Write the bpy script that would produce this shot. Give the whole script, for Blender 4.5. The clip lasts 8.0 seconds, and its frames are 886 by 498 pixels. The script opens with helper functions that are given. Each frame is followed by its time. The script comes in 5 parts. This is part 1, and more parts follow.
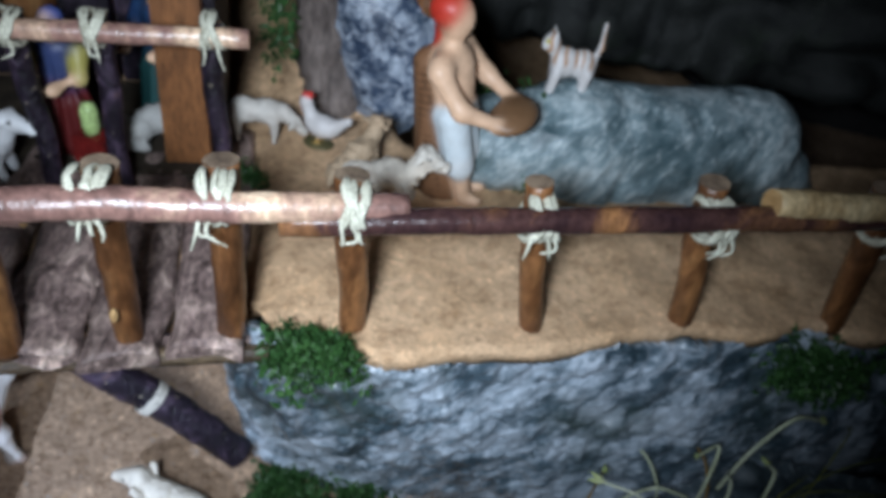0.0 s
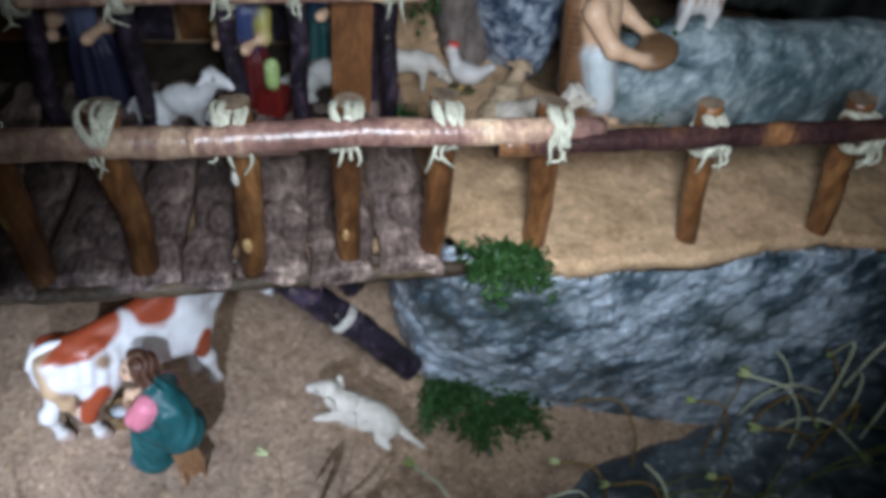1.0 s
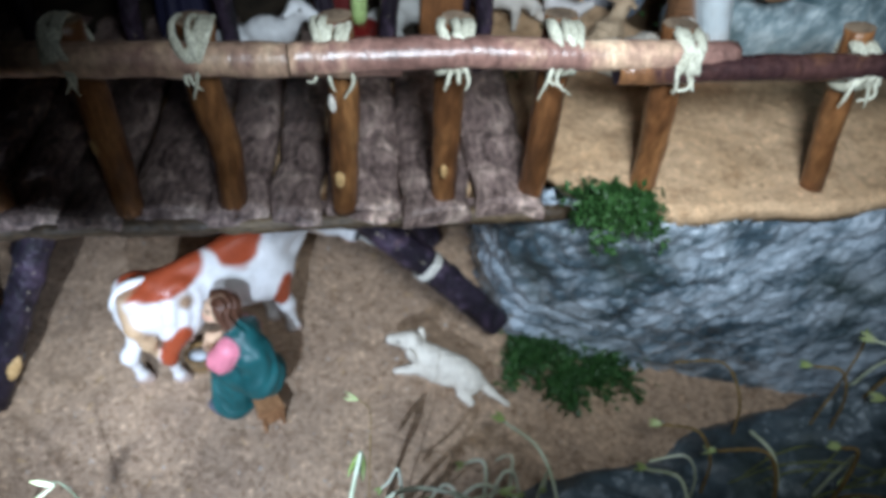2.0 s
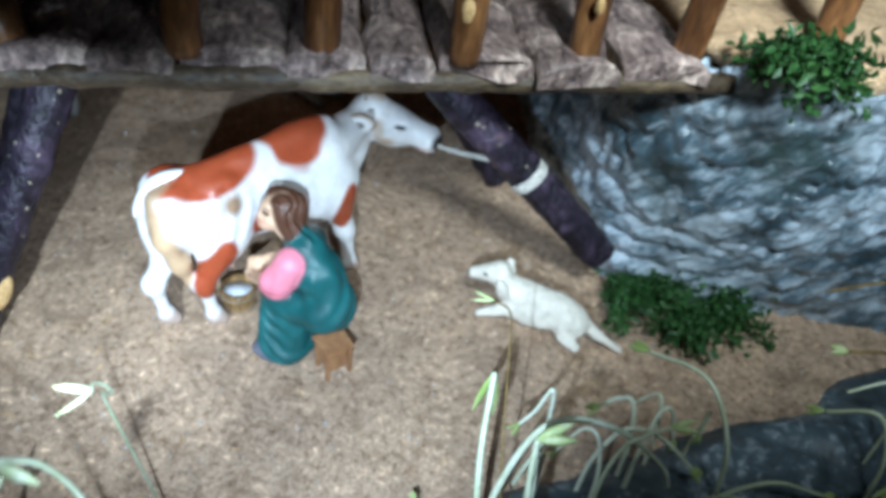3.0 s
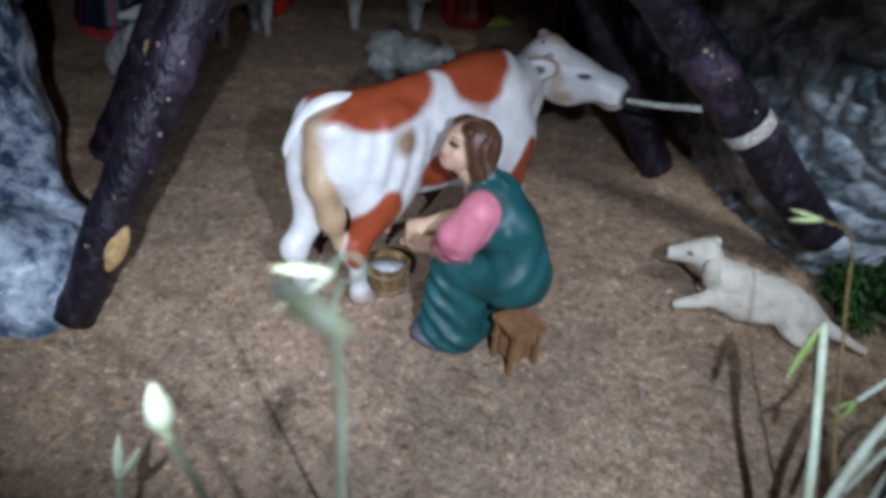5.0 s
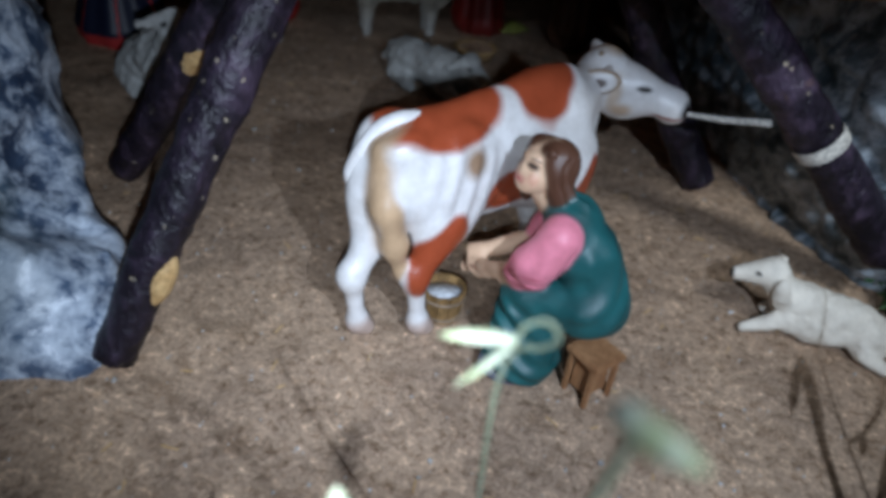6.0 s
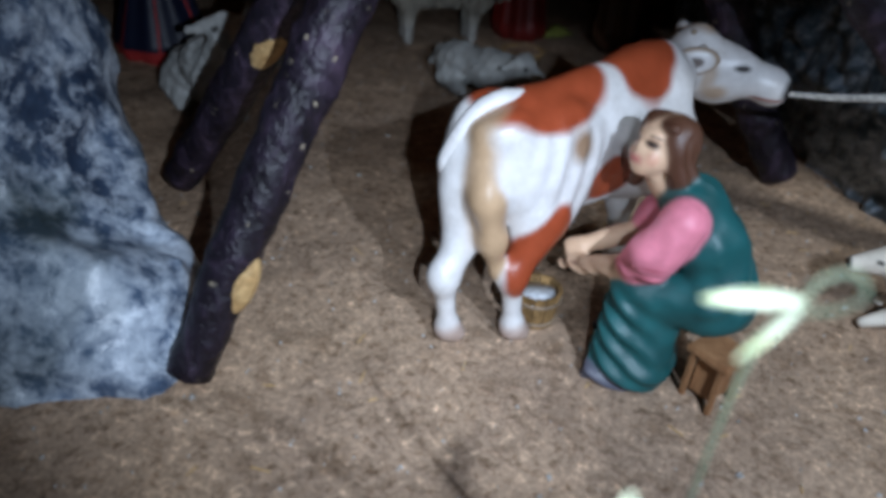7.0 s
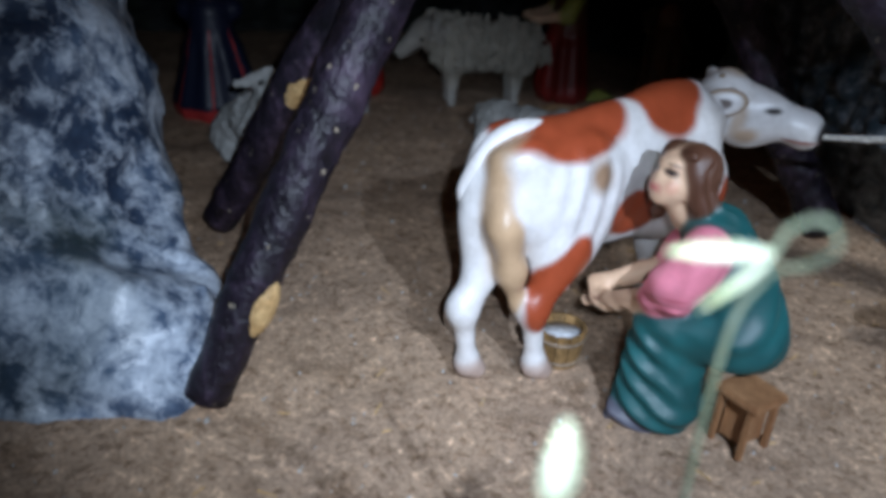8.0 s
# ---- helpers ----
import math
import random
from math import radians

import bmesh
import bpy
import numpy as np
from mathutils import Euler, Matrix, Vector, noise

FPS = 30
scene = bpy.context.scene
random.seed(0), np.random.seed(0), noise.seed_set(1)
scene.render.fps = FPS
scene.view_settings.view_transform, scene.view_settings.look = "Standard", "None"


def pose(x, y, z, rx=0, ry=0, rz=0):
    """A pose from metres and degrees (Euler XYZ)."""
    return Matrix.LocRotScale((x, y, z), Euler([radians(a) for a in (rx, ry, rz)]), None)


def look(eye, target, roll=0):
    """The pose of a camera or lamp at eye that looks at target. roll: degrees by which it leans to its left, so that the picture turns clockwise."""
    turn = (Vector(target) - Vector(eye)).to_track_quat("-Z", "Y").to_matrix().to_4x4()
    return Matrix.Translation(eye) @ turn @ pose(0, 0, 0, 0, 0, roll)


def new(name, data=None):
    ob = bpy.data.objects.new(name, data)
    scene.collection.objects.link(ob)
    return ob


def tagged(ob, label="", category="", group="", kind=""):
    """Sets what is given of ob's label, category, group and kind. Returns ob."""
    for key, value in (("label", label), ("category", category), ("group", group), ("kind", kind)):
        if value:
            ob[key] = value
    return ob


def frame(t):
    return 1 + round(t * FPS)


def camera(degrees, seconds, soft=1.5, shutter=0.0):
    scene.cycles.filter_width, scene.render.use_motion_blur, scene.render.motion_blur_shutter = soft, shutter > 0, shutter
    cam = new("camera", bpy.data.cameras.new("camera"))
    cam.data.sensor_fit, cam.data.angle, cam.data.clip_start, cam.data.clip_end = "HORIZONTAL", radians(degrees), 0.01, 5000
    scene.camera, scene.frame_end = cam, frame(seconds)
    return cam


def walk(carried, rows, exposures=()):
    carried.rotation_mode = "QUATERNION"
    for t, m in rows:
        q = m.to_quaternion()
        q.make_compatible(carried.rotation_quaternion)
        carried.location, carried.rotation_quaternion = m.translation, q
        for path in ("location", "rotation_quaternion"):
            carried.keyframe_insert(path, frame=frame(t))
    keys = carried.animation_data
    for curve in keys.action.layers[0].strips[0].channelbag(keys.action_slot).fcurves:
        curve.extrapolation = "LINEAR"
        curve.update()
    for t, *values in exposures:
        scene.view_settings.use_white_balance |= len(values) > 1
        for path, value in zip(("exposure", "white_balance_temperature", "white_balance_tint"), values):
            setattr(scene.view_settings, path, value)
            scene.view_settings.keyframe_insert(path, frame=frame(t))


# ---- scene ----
cam = camera(64.9, 8.0, soft=4.2)
cam.data.dof.use_dof, cam.data.dof.focus_distance, cam.data.dof.aperture_fstop = True, 0.39, 6.4
PATH = [
    (0, (0.081, 0.203, 0.606), (-0.07, 1.762, -0.638), 11.0),
    (0.5, (0.037, 0.149, 0.614), (-0.143, 1.67, -0.671), 8.8),
    (1, (-0.017, 0.102, 0.61), (-0.231, 1.584, -0.716), 7.0),
    (1.5, (-0.054, 0.09, 0.587), (-0.284, 1.56, -0.75), 6.7),
    (1.7, (-0.04, 0.107, 0.588), (-0.375, 1.481, -0.826), 4.7),
    (2.8, (-0.135, 0.089, 0.421), (-0.411, 1.593, -0.867), 7.1),
    (3, (-0.15, 0.097, 0.402), (-0.4, 1.589, -0.906), 7.7),
    (3.5, (-0.163, 0.108, 0.333), (-0.51, 1.621, -0.928), 6.6),
    (4, (-0.186, 0.107, 0.282), (-0.545, 1.662, -0.923), 7.4),
    (4.5, (-0.211, 0.099, 0.273), (-0.593, 1.685, -0.884), 6.5),
    (5, (-0.245, 0.104, 0.274), (-0.629, 1.704, -0.862), 6.1),
    (6.3, (-0.312, 0.118, 0.259), (-0.623, 1.747, -0.858), 6.8),
    (6.5, (-0.321, 0.116, 0.252), (-0.65, 1.759, -0.841), 6.2),
    (7, (-0.341, 0.125, 0.234), (-0.716, 1.772, -0.836), 4.0),
    (7.5, (-0.345, 0.13, 0.219), (-0.795, 1.812, -0.766), 3.3),
    (8, (-0.322, 0.12, 0.216), (-0.881, 1.822, -0.672), 2.5),
]
walk(cam, [(t, look(eye, target, roll)) for t, eye, target, roll in PATH],
     exposures=((0.0, -0.26, 6250, 8), (0.6, -0.50, 6350, 8), (1.5, -0.56, 6450, 9), (2.8, 0.18, 6150, -4), (3.5, -0.10, 6150, -2), (4.0, -0.30, 6300, 1), (4.5, -0.42, 6480, 7),
                (5.0, -0.88, 6500, 8), (6.3, -0.82, 6520, 6), (8.0, -0.72, 6500, 7)))

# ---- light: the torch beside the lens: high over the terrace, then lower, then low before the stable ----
world = bpy.data.worlds.new("dark_room")
world.use_nodes = True
world.node_tree.nodes["Background"].inputs[0].default_value = (0.5, 0.6, 0.8, 1)
world.node_tree.nodes["Background"].inputs[1].default_value = 0.003
scene.world = world


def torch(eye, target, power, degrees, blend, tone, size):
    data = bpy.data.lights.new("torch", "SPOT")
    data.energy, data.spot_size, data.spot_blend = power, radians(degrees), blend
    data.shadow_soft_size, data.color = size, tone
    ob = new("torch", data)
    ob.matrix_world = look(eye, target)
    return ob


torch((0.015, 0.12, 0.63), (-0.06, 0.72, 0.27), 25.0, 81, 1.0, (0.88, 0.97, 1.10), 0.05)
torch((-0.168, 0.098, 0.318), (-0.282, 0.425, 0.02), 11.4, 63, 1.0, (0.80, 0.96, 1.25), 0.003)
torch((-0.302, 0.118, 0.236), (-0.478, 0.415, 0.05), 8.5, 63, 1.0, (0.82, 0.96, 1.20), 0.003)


# ---- materials ----
def nodes_of(name):
    m = bpy.data.materials.new(name)
    m.use_nodes = True
    nt = m.node_tree
    return m, nt, nt.nodes["Principled BSDF"]


def noise_node(nt, coord, scale, detail=4.0, rough=0.6, distort=0.0):
    n = nt.nodes.new("ShaderNodeTexNoise")
    n.inputs["Scale"].default_value, n.inputs["Detail"].default_value = scale, detail
    n.inputs["Roughness"].default_value, n.inputs["Distortion"].default_value = rough, distort
    nt.links.new(coord, n.inputs["Vector"])
    return n.outputs["Fac"]


def ramp_node(nt, fac, stops):
    r = nt.nodes.new("ShaderNodeValToRGB")
    els = r.color_ramp.elements
    while len(els) < len(stops):
        els.new(0.5)
    for e, (p, c) in zip(els, stops):
        e.position, e.color = p, (*c, 1)
    nt.links.new(fac, r.inputs[0])
    return r.outputs[0]


def mix_node(nt, a, b, fac, mode="MIX"):
    n = nt.nodes.new("ShaderNodeMix")
    n.data_type, n.blend_type = "RGBA", mode
    for sock, val in ((n.inputs[0], fac), (n.inputs[6], a), (n.inputs[7], b)):
        if isinstance(val, (int, float)):
            sock.default_value = val
        elif isinstance(val, tuple):
            sock.default_value = (*val, 1)
        else:
            nt.links.new(val, sock)
    return n.outputs[2]


def bump_node(nt, bsdf, height, strength, distance):
    b = nt.nodes.new("ShaderNodeBump")
    b.inputs["Strength"].default_value, b.inputs["Distance"].default_value = strength, distance
    nt.links.new(height, b.inputs["Height"])
    nt.links.new(b.outputs[0], bsdf.inputs["Normal"])


def stretched(nt, coord, sx, sy, sz):
    mp = nt.nodes.new("ShaderNodeMapping")
    mp.inputs["Scale"].default_value = (sx, sy, sz)
    nt.links.new(coord, mp.inputs["Vector"])
    return mp.outputs[0]


def coords(nt, which="Object"):
    return nt.nodes.new("ShaderNodeTexCoord").outputs[which]


def per_object(nt, low, high):
    info = nt.nodes.new("ShaderNodeObjectInfo")
    return ramp_node(nt, info.outputs["Random"], [(0, (low, low, low)), (1, (high, high, high))])


def surface(name, stops, scale, rough=0.8, bump=0.3, depth=0.001, fine=400, stretch=(1, 1, 1), grain=0.35, spec=0.3, vary=0.0, distort=0.5, fleck=None):
    """Mottled at two scales, with fine relief."""
    m, nt, bsdf = nodes_of(name)
    co = stretched(nt, coords(nt), *stretch)
    broad = noise_node(nt, co, scale, 5, 0.65, distort)
    col = ramp_node(nt, broad, stops)
    small = noise_node(nt, co, fine, 3, 0.6)
    speck = ramp_node(nt, small, [(0.3, (1 - grain,) * 3), (0.7, (1 + grain,) * 3)])
    col = mix_node(nt, col, speck, 1.0, "MULTIPLY")
    if fleck:
        spots = ramp_node(nt, noise_node(nt, coords(nt), 170, 2, 0.5), [(0.70, (0, 0, 0)), (0.76, (1, 1, 1))])
        col = mix_node(nt, col, fleck, spots)
    if vary:
        col = mix_node(nt, col, per_object(nt, 1 - vary, 1 + vary), 1.0, "MULTIPLY")
    nt.links.new(col, bsdf.inputs["Base Color"])
    bsdf.inputs["Roughness"].default_value = rough
    bsdf.inputs["Specular IOR Level"].default_value = spec
    bump_node(nt, bsdf, mix_node(nt, small, broad, 0.4), bump, depth)
    return m


def sand_material(name, tone, patch, coarse=1.0):
    m, nt, bsdf = nodes_of(name)
    co = coords(nt)
    broad = noise_node(nt, co, 9, 5, 0.6, 0.6)
    mid = noise_node(nt, co, 60, 4, 0.7)
    grain = noise_node(nt, co, 520, 3, 0.75)
    pebble = noise_node(nt, co, 175, 3, 0.65)
    col = ramp_node(nt, broad, [(0.3, patch), (0.62, tone)])
    col = mix_node(nt, col, ramp_node(nt, mid, [(0.30, (0.68, 0.63, 0.58)), (0.5, (1, 1, 1)), (0.72, (1.26, 1.22, 1.18))]), 1.0, "MULTIPLY")
    col = mix_node(nt, col, ramp_node(nt, pebble, [(0.32, (0.56, 0.51, 0.46)), (0.46, (1, 1, 1)), (0.60, (1.12, 1.11, 1.10)), (0.70, (1.9, 1.86, 1.80))]), coarse, "MULTIPLY")
    col = mix_node(nt, col, ramp_node(nt, grain, [(0.30, (0.62, 0.59, 0.56)), (0.5, (1, 1, 1)), (0.72, (1.6, 1.55, 1.5))]), coarse, "MULTIPLY")
    nt.links.new(col, bsdf.inputs["Base Color"])
    bsdf.inputs["Roughness"].default_value = 0.95
    bsdf.inputs["Specular IOR Level"].default_value = 0.15
    bump_node(nt, bsdf, mix_node(nt, mix_node(nt, mid, pebble, 0.6), grain, 0.4), 0.9 * coarse, 0.002)
    return m


def rock_material(name, dark, middle, light, cover=0.5, gloss=0.42, streak=None, scale=1.0, crisp=0.05, shine=0.5, fleck=0.45, relief=0.8):
    """Crumpled and painted paper rock: dry-brushed pale flecks over blue-grey, green stains."""
    m, nt, bsdf = nodes_of(name)
    co = plain = coords(nt)
    if streak:
        mp = nt.nodes.new("ShaderNodeMapping")
        mp.vector_type = "TEXTURE"
        mp.inputs["Rotation"].default_value, mp.inputs["Scale"].default_value = (0, radians(-streak), 0), (2.4, 1.0, 0.75)
        nt.links.new(co, mp.inputs["Vector"])
        co = mp.outputs[0]
    broad = noise_node(nt, plain, 12 * scale, 5, 0.6, 0.4)
    middle_size = noise_node(nt, co, 45 * scale, 5, 0.65, 0.5)
    fine = noise_node(nt, co, 150 * scale, 5, 0.7, 0.3)
    stain = noise_node(nt, plain, 7, 4, 0.6, 0.4)
    col = ramp_node(nt, mix_node(nt, broad, middle_size, 0.4), [(0.38, dark), (0.55, middle), (0.72, tuple(1.25 * v for v in middle))])
    ridge = ramp_node(nt, mix_node(nt, mix_node(nt, broad, middle_size, 0.5), fine, fleck), [(cover, (0, 0, 0)), (cover + crisp, (0.55, 0.55, 0.55)), (cover + 2.2 * crisp, (1, 1, 1))])
    col = mix_node(nt, col, light, ridge)
    col = mix_node(nt, col, (0.035, 0.05, 0.03), ramp_node(nt, stain, [(0.56, (0, 0, 0)), (0.72, (0.7, 0.7, 0.7))]))
    nt.links.new(col, bsdf.inputs["Base Color"])
    bsdf.inputs["Roughness"].default_value = gloss
    bsdf.inputs["Specular IOR Level"].default_value = shine
    bump_node(nt, bsdf, mix_node(nt, middle_size, fine, 0.5), relief, 0.0028)
    return m


def painted_material(name, rough, bump):
    """Figurine paint: the colours of the painted areas, slightly worn."""
    m, nt, bsdf = nodes_of(name)
    at = nt.nodes.new("ShaderNodeAttribute")
    at.attribute_name = "paint"
    co = coords(nt)
    wear = ramp_node(nt, noise_node(nt, co, 90, 5, 0.7), [(0.25, (0.80, 0.78, 0.76)), (0.6, (1.03, 1.03, 1.03))])
    nt.links.new(mix_node(nt, at.outputs["Color"], wear, 1.0, "MULTIPLY"), bsdf.inputs["Base Color"])
    bsdf.inputs["Roughness"].default_value = rough
    bsdf.inputs["Specular IOR Level"].default_value = 0.4
    bump_node(nt, bsdf, noise_node(nt, co, 320, 3, 0.6), bump, 0.0006)
    return m


SAND = sand_material("sand", (0.43, 0.305, 0.212), (0.285, 0.205, 0.150))
TERRACE_SAND = sand_material("terrace_sand", (0.62, 0.43, 0.27), (0.50, 0.33, 0.19), 0.55)
FOIL_ROCK = rock_material("painted_paper_rock", (0.026, 0.046, 0.060), (0.14, 0.20, 0.25), (0.70, 0.78, 0.88), 0.466, 0.30, 40, 0.95, 0.085, 0.8, 0.30, 0.5)
BLUE_ROCK = rock_material("blue_grey_rock", (0.016, 0.028, 0.055), (0.085, 0.13, 0.21), (0.74, 0.82, 0.92), 0.448, 0.32, None, 0.65, 0.10, 0.5, 0.45, 0.75)
WALL_ROCK = rock_material("green_grey_rock", (0.045, 0.085, 0.10), (0.235, 0.32, 0.35), (0.66, 0.74, 0.76), 0.485, 0.36, 60, 0.9, 0.08)
RIM_ROCK = rock_material("dark_rim_rock", (0.02, 0.03, 0.035), (0.085, 0.115, 0.135), (0.45, 0.50, 0.54), 0.53, 0.4)
SHADE_ROCK = rock_material("shade_black_rock", (0.008, 0.01, 0.01), (0.025, 0.028, 0.026), (0.09, 0.09, 0.085), 0.58, 0.7)
BARK = surface("dark_bark", [(0.3, (0.003, 0.002, 0.004)), (0.50, (0.016, 0.011, 0.020)), (0.66, (0.060, 0.040, 0.066)), (0.76, (0.13, 0.075, 0.06))], 46, 0.48, 1.0, 0.004, 200, (1, 1, 0.7), 0.5, 0.4, 0.15, 0.8, (0.36, 0.30, 0.22))
POST_BARK = surface("brown_bark", [(0.3, (0.034, 0.015, 0.007)), (0.48, (0.125, 0.052, 0.020)), (0.62, (0.26, 0.12, 0.045)), (0.74, (0.46, 0.25, 0.10))], 26, 0.36, 0.8, 0.002, 240, (1, 1, 0.3), 0.35, 0.45, 0.2)
RAIL_BARK = surface("rail_bark", [(0.3, (0.07, 0.036, 0.032)), (0.48, (0.24, 0.135, 0.11)), (0.60, (0.55, 0.38, 0.26)), (0.70, (0.78, 0.62, 0.44))], 13, 0.33, 0.7, 0.002, 240, (1, 1, 0.5), 0.35, 0.75, 0.2)
DARK_RAIL = surface("dark_rail_bark", [(0.3, (0.020, 0.011, 0.016)), (0.50, (0.075, 0.036, 0.032)), (0.64, (0.32, 0.15, 0.06)), (0.72, (0.52, 0.30, 0.13))], 13, 0.26, 0.7, 0.002, 240, (1, 1, 0.5), 0.35, 0.5, 0.2)
CUT_WOOD = surface("cut_wood", [(0.3, (0.34, 0.19, 0.07)), (0.65, (0.62, 0.42, 0.20))], 60, 0.7, 0.4, 0.001, 500, (1, 1, 1), 0.25)
PLANK = surface("bark_plank", [(0.30, (0.050, 0.033, 0.031)), (0.45, (0.22, 0.155, 0.14)), (0.58, (0.42, 0.31, 0.27)), (0.71, (0.72, 0.56, 0.47))], 30, 0.42, 1.0, 0.005, 170, (1.5, 0.7, 1), 0.55, 0.45, 0.35, 1.2)
BEAM_BARK = surface("batten_bark", [(0.3, (0.022, 0.015, 0.010)), (0.5, (0.070, 0.048, 0.030)), (0.72, (0.17, 0.12, 0.07))], 26, 0.5, 0.9, 0.003, 240, (0.6, 1, 1), 0.4, 0.35)
BUCKET_WOOD = surface("bucket_wood", [(0.3, (0.10, 0.055, 0.020)), (0.65, (0.30, 0.18, 0.075))], 60, 0.5, 0.5, 0.0010, 500, (1, 1, 0.4), 0.35, vary=0.3)
STOOL_WOOD = surface("stool_wood", [(0.3, (0.22, 0.10, 0.045)), (0.65, (0.40, 0.21, 0.10))], 60, 0.5, 0.3, 0.0006, 600, (1, 1, 0.3), 0.2)
PEELED = surface("peeled_wood", [(0.3, (0.16, 0.09, 0.04)), (0.5, (0.42, 0.29, 0.14)), (0.7, (0.66, 0.52, 0.30))], 20, 0.5, 0.6, 0.002, 260, (1, 1, 0.5), 0.3, 0.4)
WORN_END = surface("worn_wood_end", [(0.3, (0.10, 0.07, 0.05)), (0.65, (0.30, 0.22, 0.15))], 80, 0.7, 0.6, 0.001, 400, (1, 1, 1), 0.3)
ROPE = surface("raffia", [(0.3, (0.33, 0.32, 0.24)), (0.65, (0.66, 0.66, 0.54))], 120, 0.8, 0.6, 0.001, 700)
BAND = surface("pale_tape", [(0.3, (0.42, 0.40, 0.36)), (0.65, (0.66, 0.63, 0.57))], 70, 0.6, 0.2, 0.0006, 400)
LEAF = surface("dark_green_leaf", [(0.3, (0.010, 0.034, 0.009)), (0.6, (0.040, 0.105, 0.028)), (0.8, (0.10, 0.19, 0.055))], 70, 0.45, 0.2, 0.0005, 500)
SPROUT = surface("pale_sprout", [(0.25, (0.30, 0.34, 0.18)), (0.5, (0.55, 0.60, 0.42)), (0.75, (0.74, 0.77, 0.66))], 22, 0.38, 0.2, 0.0004, 500, (1, 1, 1), 0.15)
SPROUT_TIP = surface("sprout_leaf", [(0.3, (0.20, 0.30, 0.05)), (0.6, (0.42, 0.48, 0.22)), (0.8, (0.70, 0.72, 0.60))], 50, 0.4, 0.2, 0.0004, 500, (1, 1, 1), 0.15)
WHITE_LEAF = surface("whitish_seed_leaf", [(0.3, (0.24, 0.31, 0.09)), (0.5, (0.46, 0.50, 0.30)), (0.75, (0.66, 0.68, 0.58))], 60, 0.4, 0.2, 0.0004, 500, (1, 1, 1), 0.12)
WHITE_STEM = surface("whitish_stem", [(0.25, (0.42, 0.46, 0.28)), (0.5, (0.66, 0.69, 0.54)), (0.75, (0.82, 0.84, 0.76))], 22, 0.35, 0.2, 0.0004, 500, (1, 1, 1), 0.15)
NEAR_STEM = surface("translucent_stem", [(0.25, (0.14, 0.18, 0.09)), (0.5, (0.27, 0.31, 0.20)), (0.75, (0.42, 0.46, 0.36))], 22, 0.4, 0.2, 0.0004, 500, (1, 1, 1), 0.15)
STRAW = surface("dry_stem", [(0.3, (0.10, 0.06, 0.02)), (0.65, (0.30, 0.20, 0.07))], 30, 0.6, 0.4, 0.0006, 400)
PAINT = painted_material("figurine_paint", 0.46, 0.3)
SATIN_PAINT = painted_material("satin_figurine_paint", 0.36, 0.25)
WOOL_PAINT = painted_material("wool_paint", 0.7, 0.8)
DARK_WALL = surface("dark_plaster", [(0.3, (0.02, 0.02, 0.022)), (0.7, (0.035, 0.034, 0.033))], 3, 0.9, 0.3, 0.002, 120)
EARTH = surface("dark_earth", [(0.3, (0.015, 0.012, 0.008)), (0.7, (0.06, 0.045, 0.03))], 40, 0.9, 0.9, 0.004, 260)
OCHRE = surface("ochre_board", [(0.3, (0.10, 0.04, 0.015)), (0.65, (0.24, 0.10, 0.035))], 22, 0.6, 0.5, 0.001, 300, (1, 1, 0.3))
GRASS = surface("yellow_green_blade", [(0.3, (0.10, 0.12, 0.02)), (0.6, (0.28, 0.29, 0.07)), (0.8, (0.45, 0.44, 0.18))], 30, 0.45, 0.3, 0.0005, 400)
RED_GLOSS = surface("red_cloth", [(0.3, (0.08, 0.008, 0.008)), (0.7, (0.20, 0.018, 0.015))], 40, 0.35, 0.3, 0.001, 300)
MILK = surface("milk", [(0.3, (0.50, 0.52, 0.55)), (0.7, (0.62, 0.64, 0.66))], 40, 0.3, 0.1, 0.0005, 300)
SEEDS = surface("feed", [(0.3, (0.12, 0.06, 0.04)), (0.6, (0.35, 0.22, 0.14)), (0.8, (0.55, 0.45, 0.32))], 300, 0.7, 0.9, 0.002, 500)
GREEN_GLASS = surface("green_ware", [(0.3, (0.32, 0.45, 0.16)), (0.7, (0.46, 0.60, 0.26))], 40, 0.3, 0.1, 0.0005, 300)
GRIT = surface("pale_grit", [(0.3, (0.20, 0.18, 0.15)), (0.7, (0.48, 0.47, 0.46))], 200, 0.8, 0.4, 0.0005, 700, vary=0.3)


# ---- mesh tools ----
def part(name, mesh, mat, parent=None, label=""):
    """Links a mesh or bmesh as one object, under its thing."""
    if isinstance(mesh, bmesh.types.BMesh):
        me = bpy.data.meshes.new(name)
        mesh.to_mesh(me)
        mesh.free()
    else:
        me = mesh
    mats = mat if isinstance(mat, (list, tuple)) else [mat]
    if not me.materials:
        for m in mats:
            me.materials.append(m)
    ob = new(name, me)
    if parent:
        ob.parent = parent
    return tagged(ob, label)


def thing(name, m, label, category, group="", kind=""):
    """An empty at a thing's base, to hold its parts."""
    ob = new(name)
    ob.empty_display_size = 0.01
    ob.matrix_world = m
    return tagged(ob, label, category, group, kind)


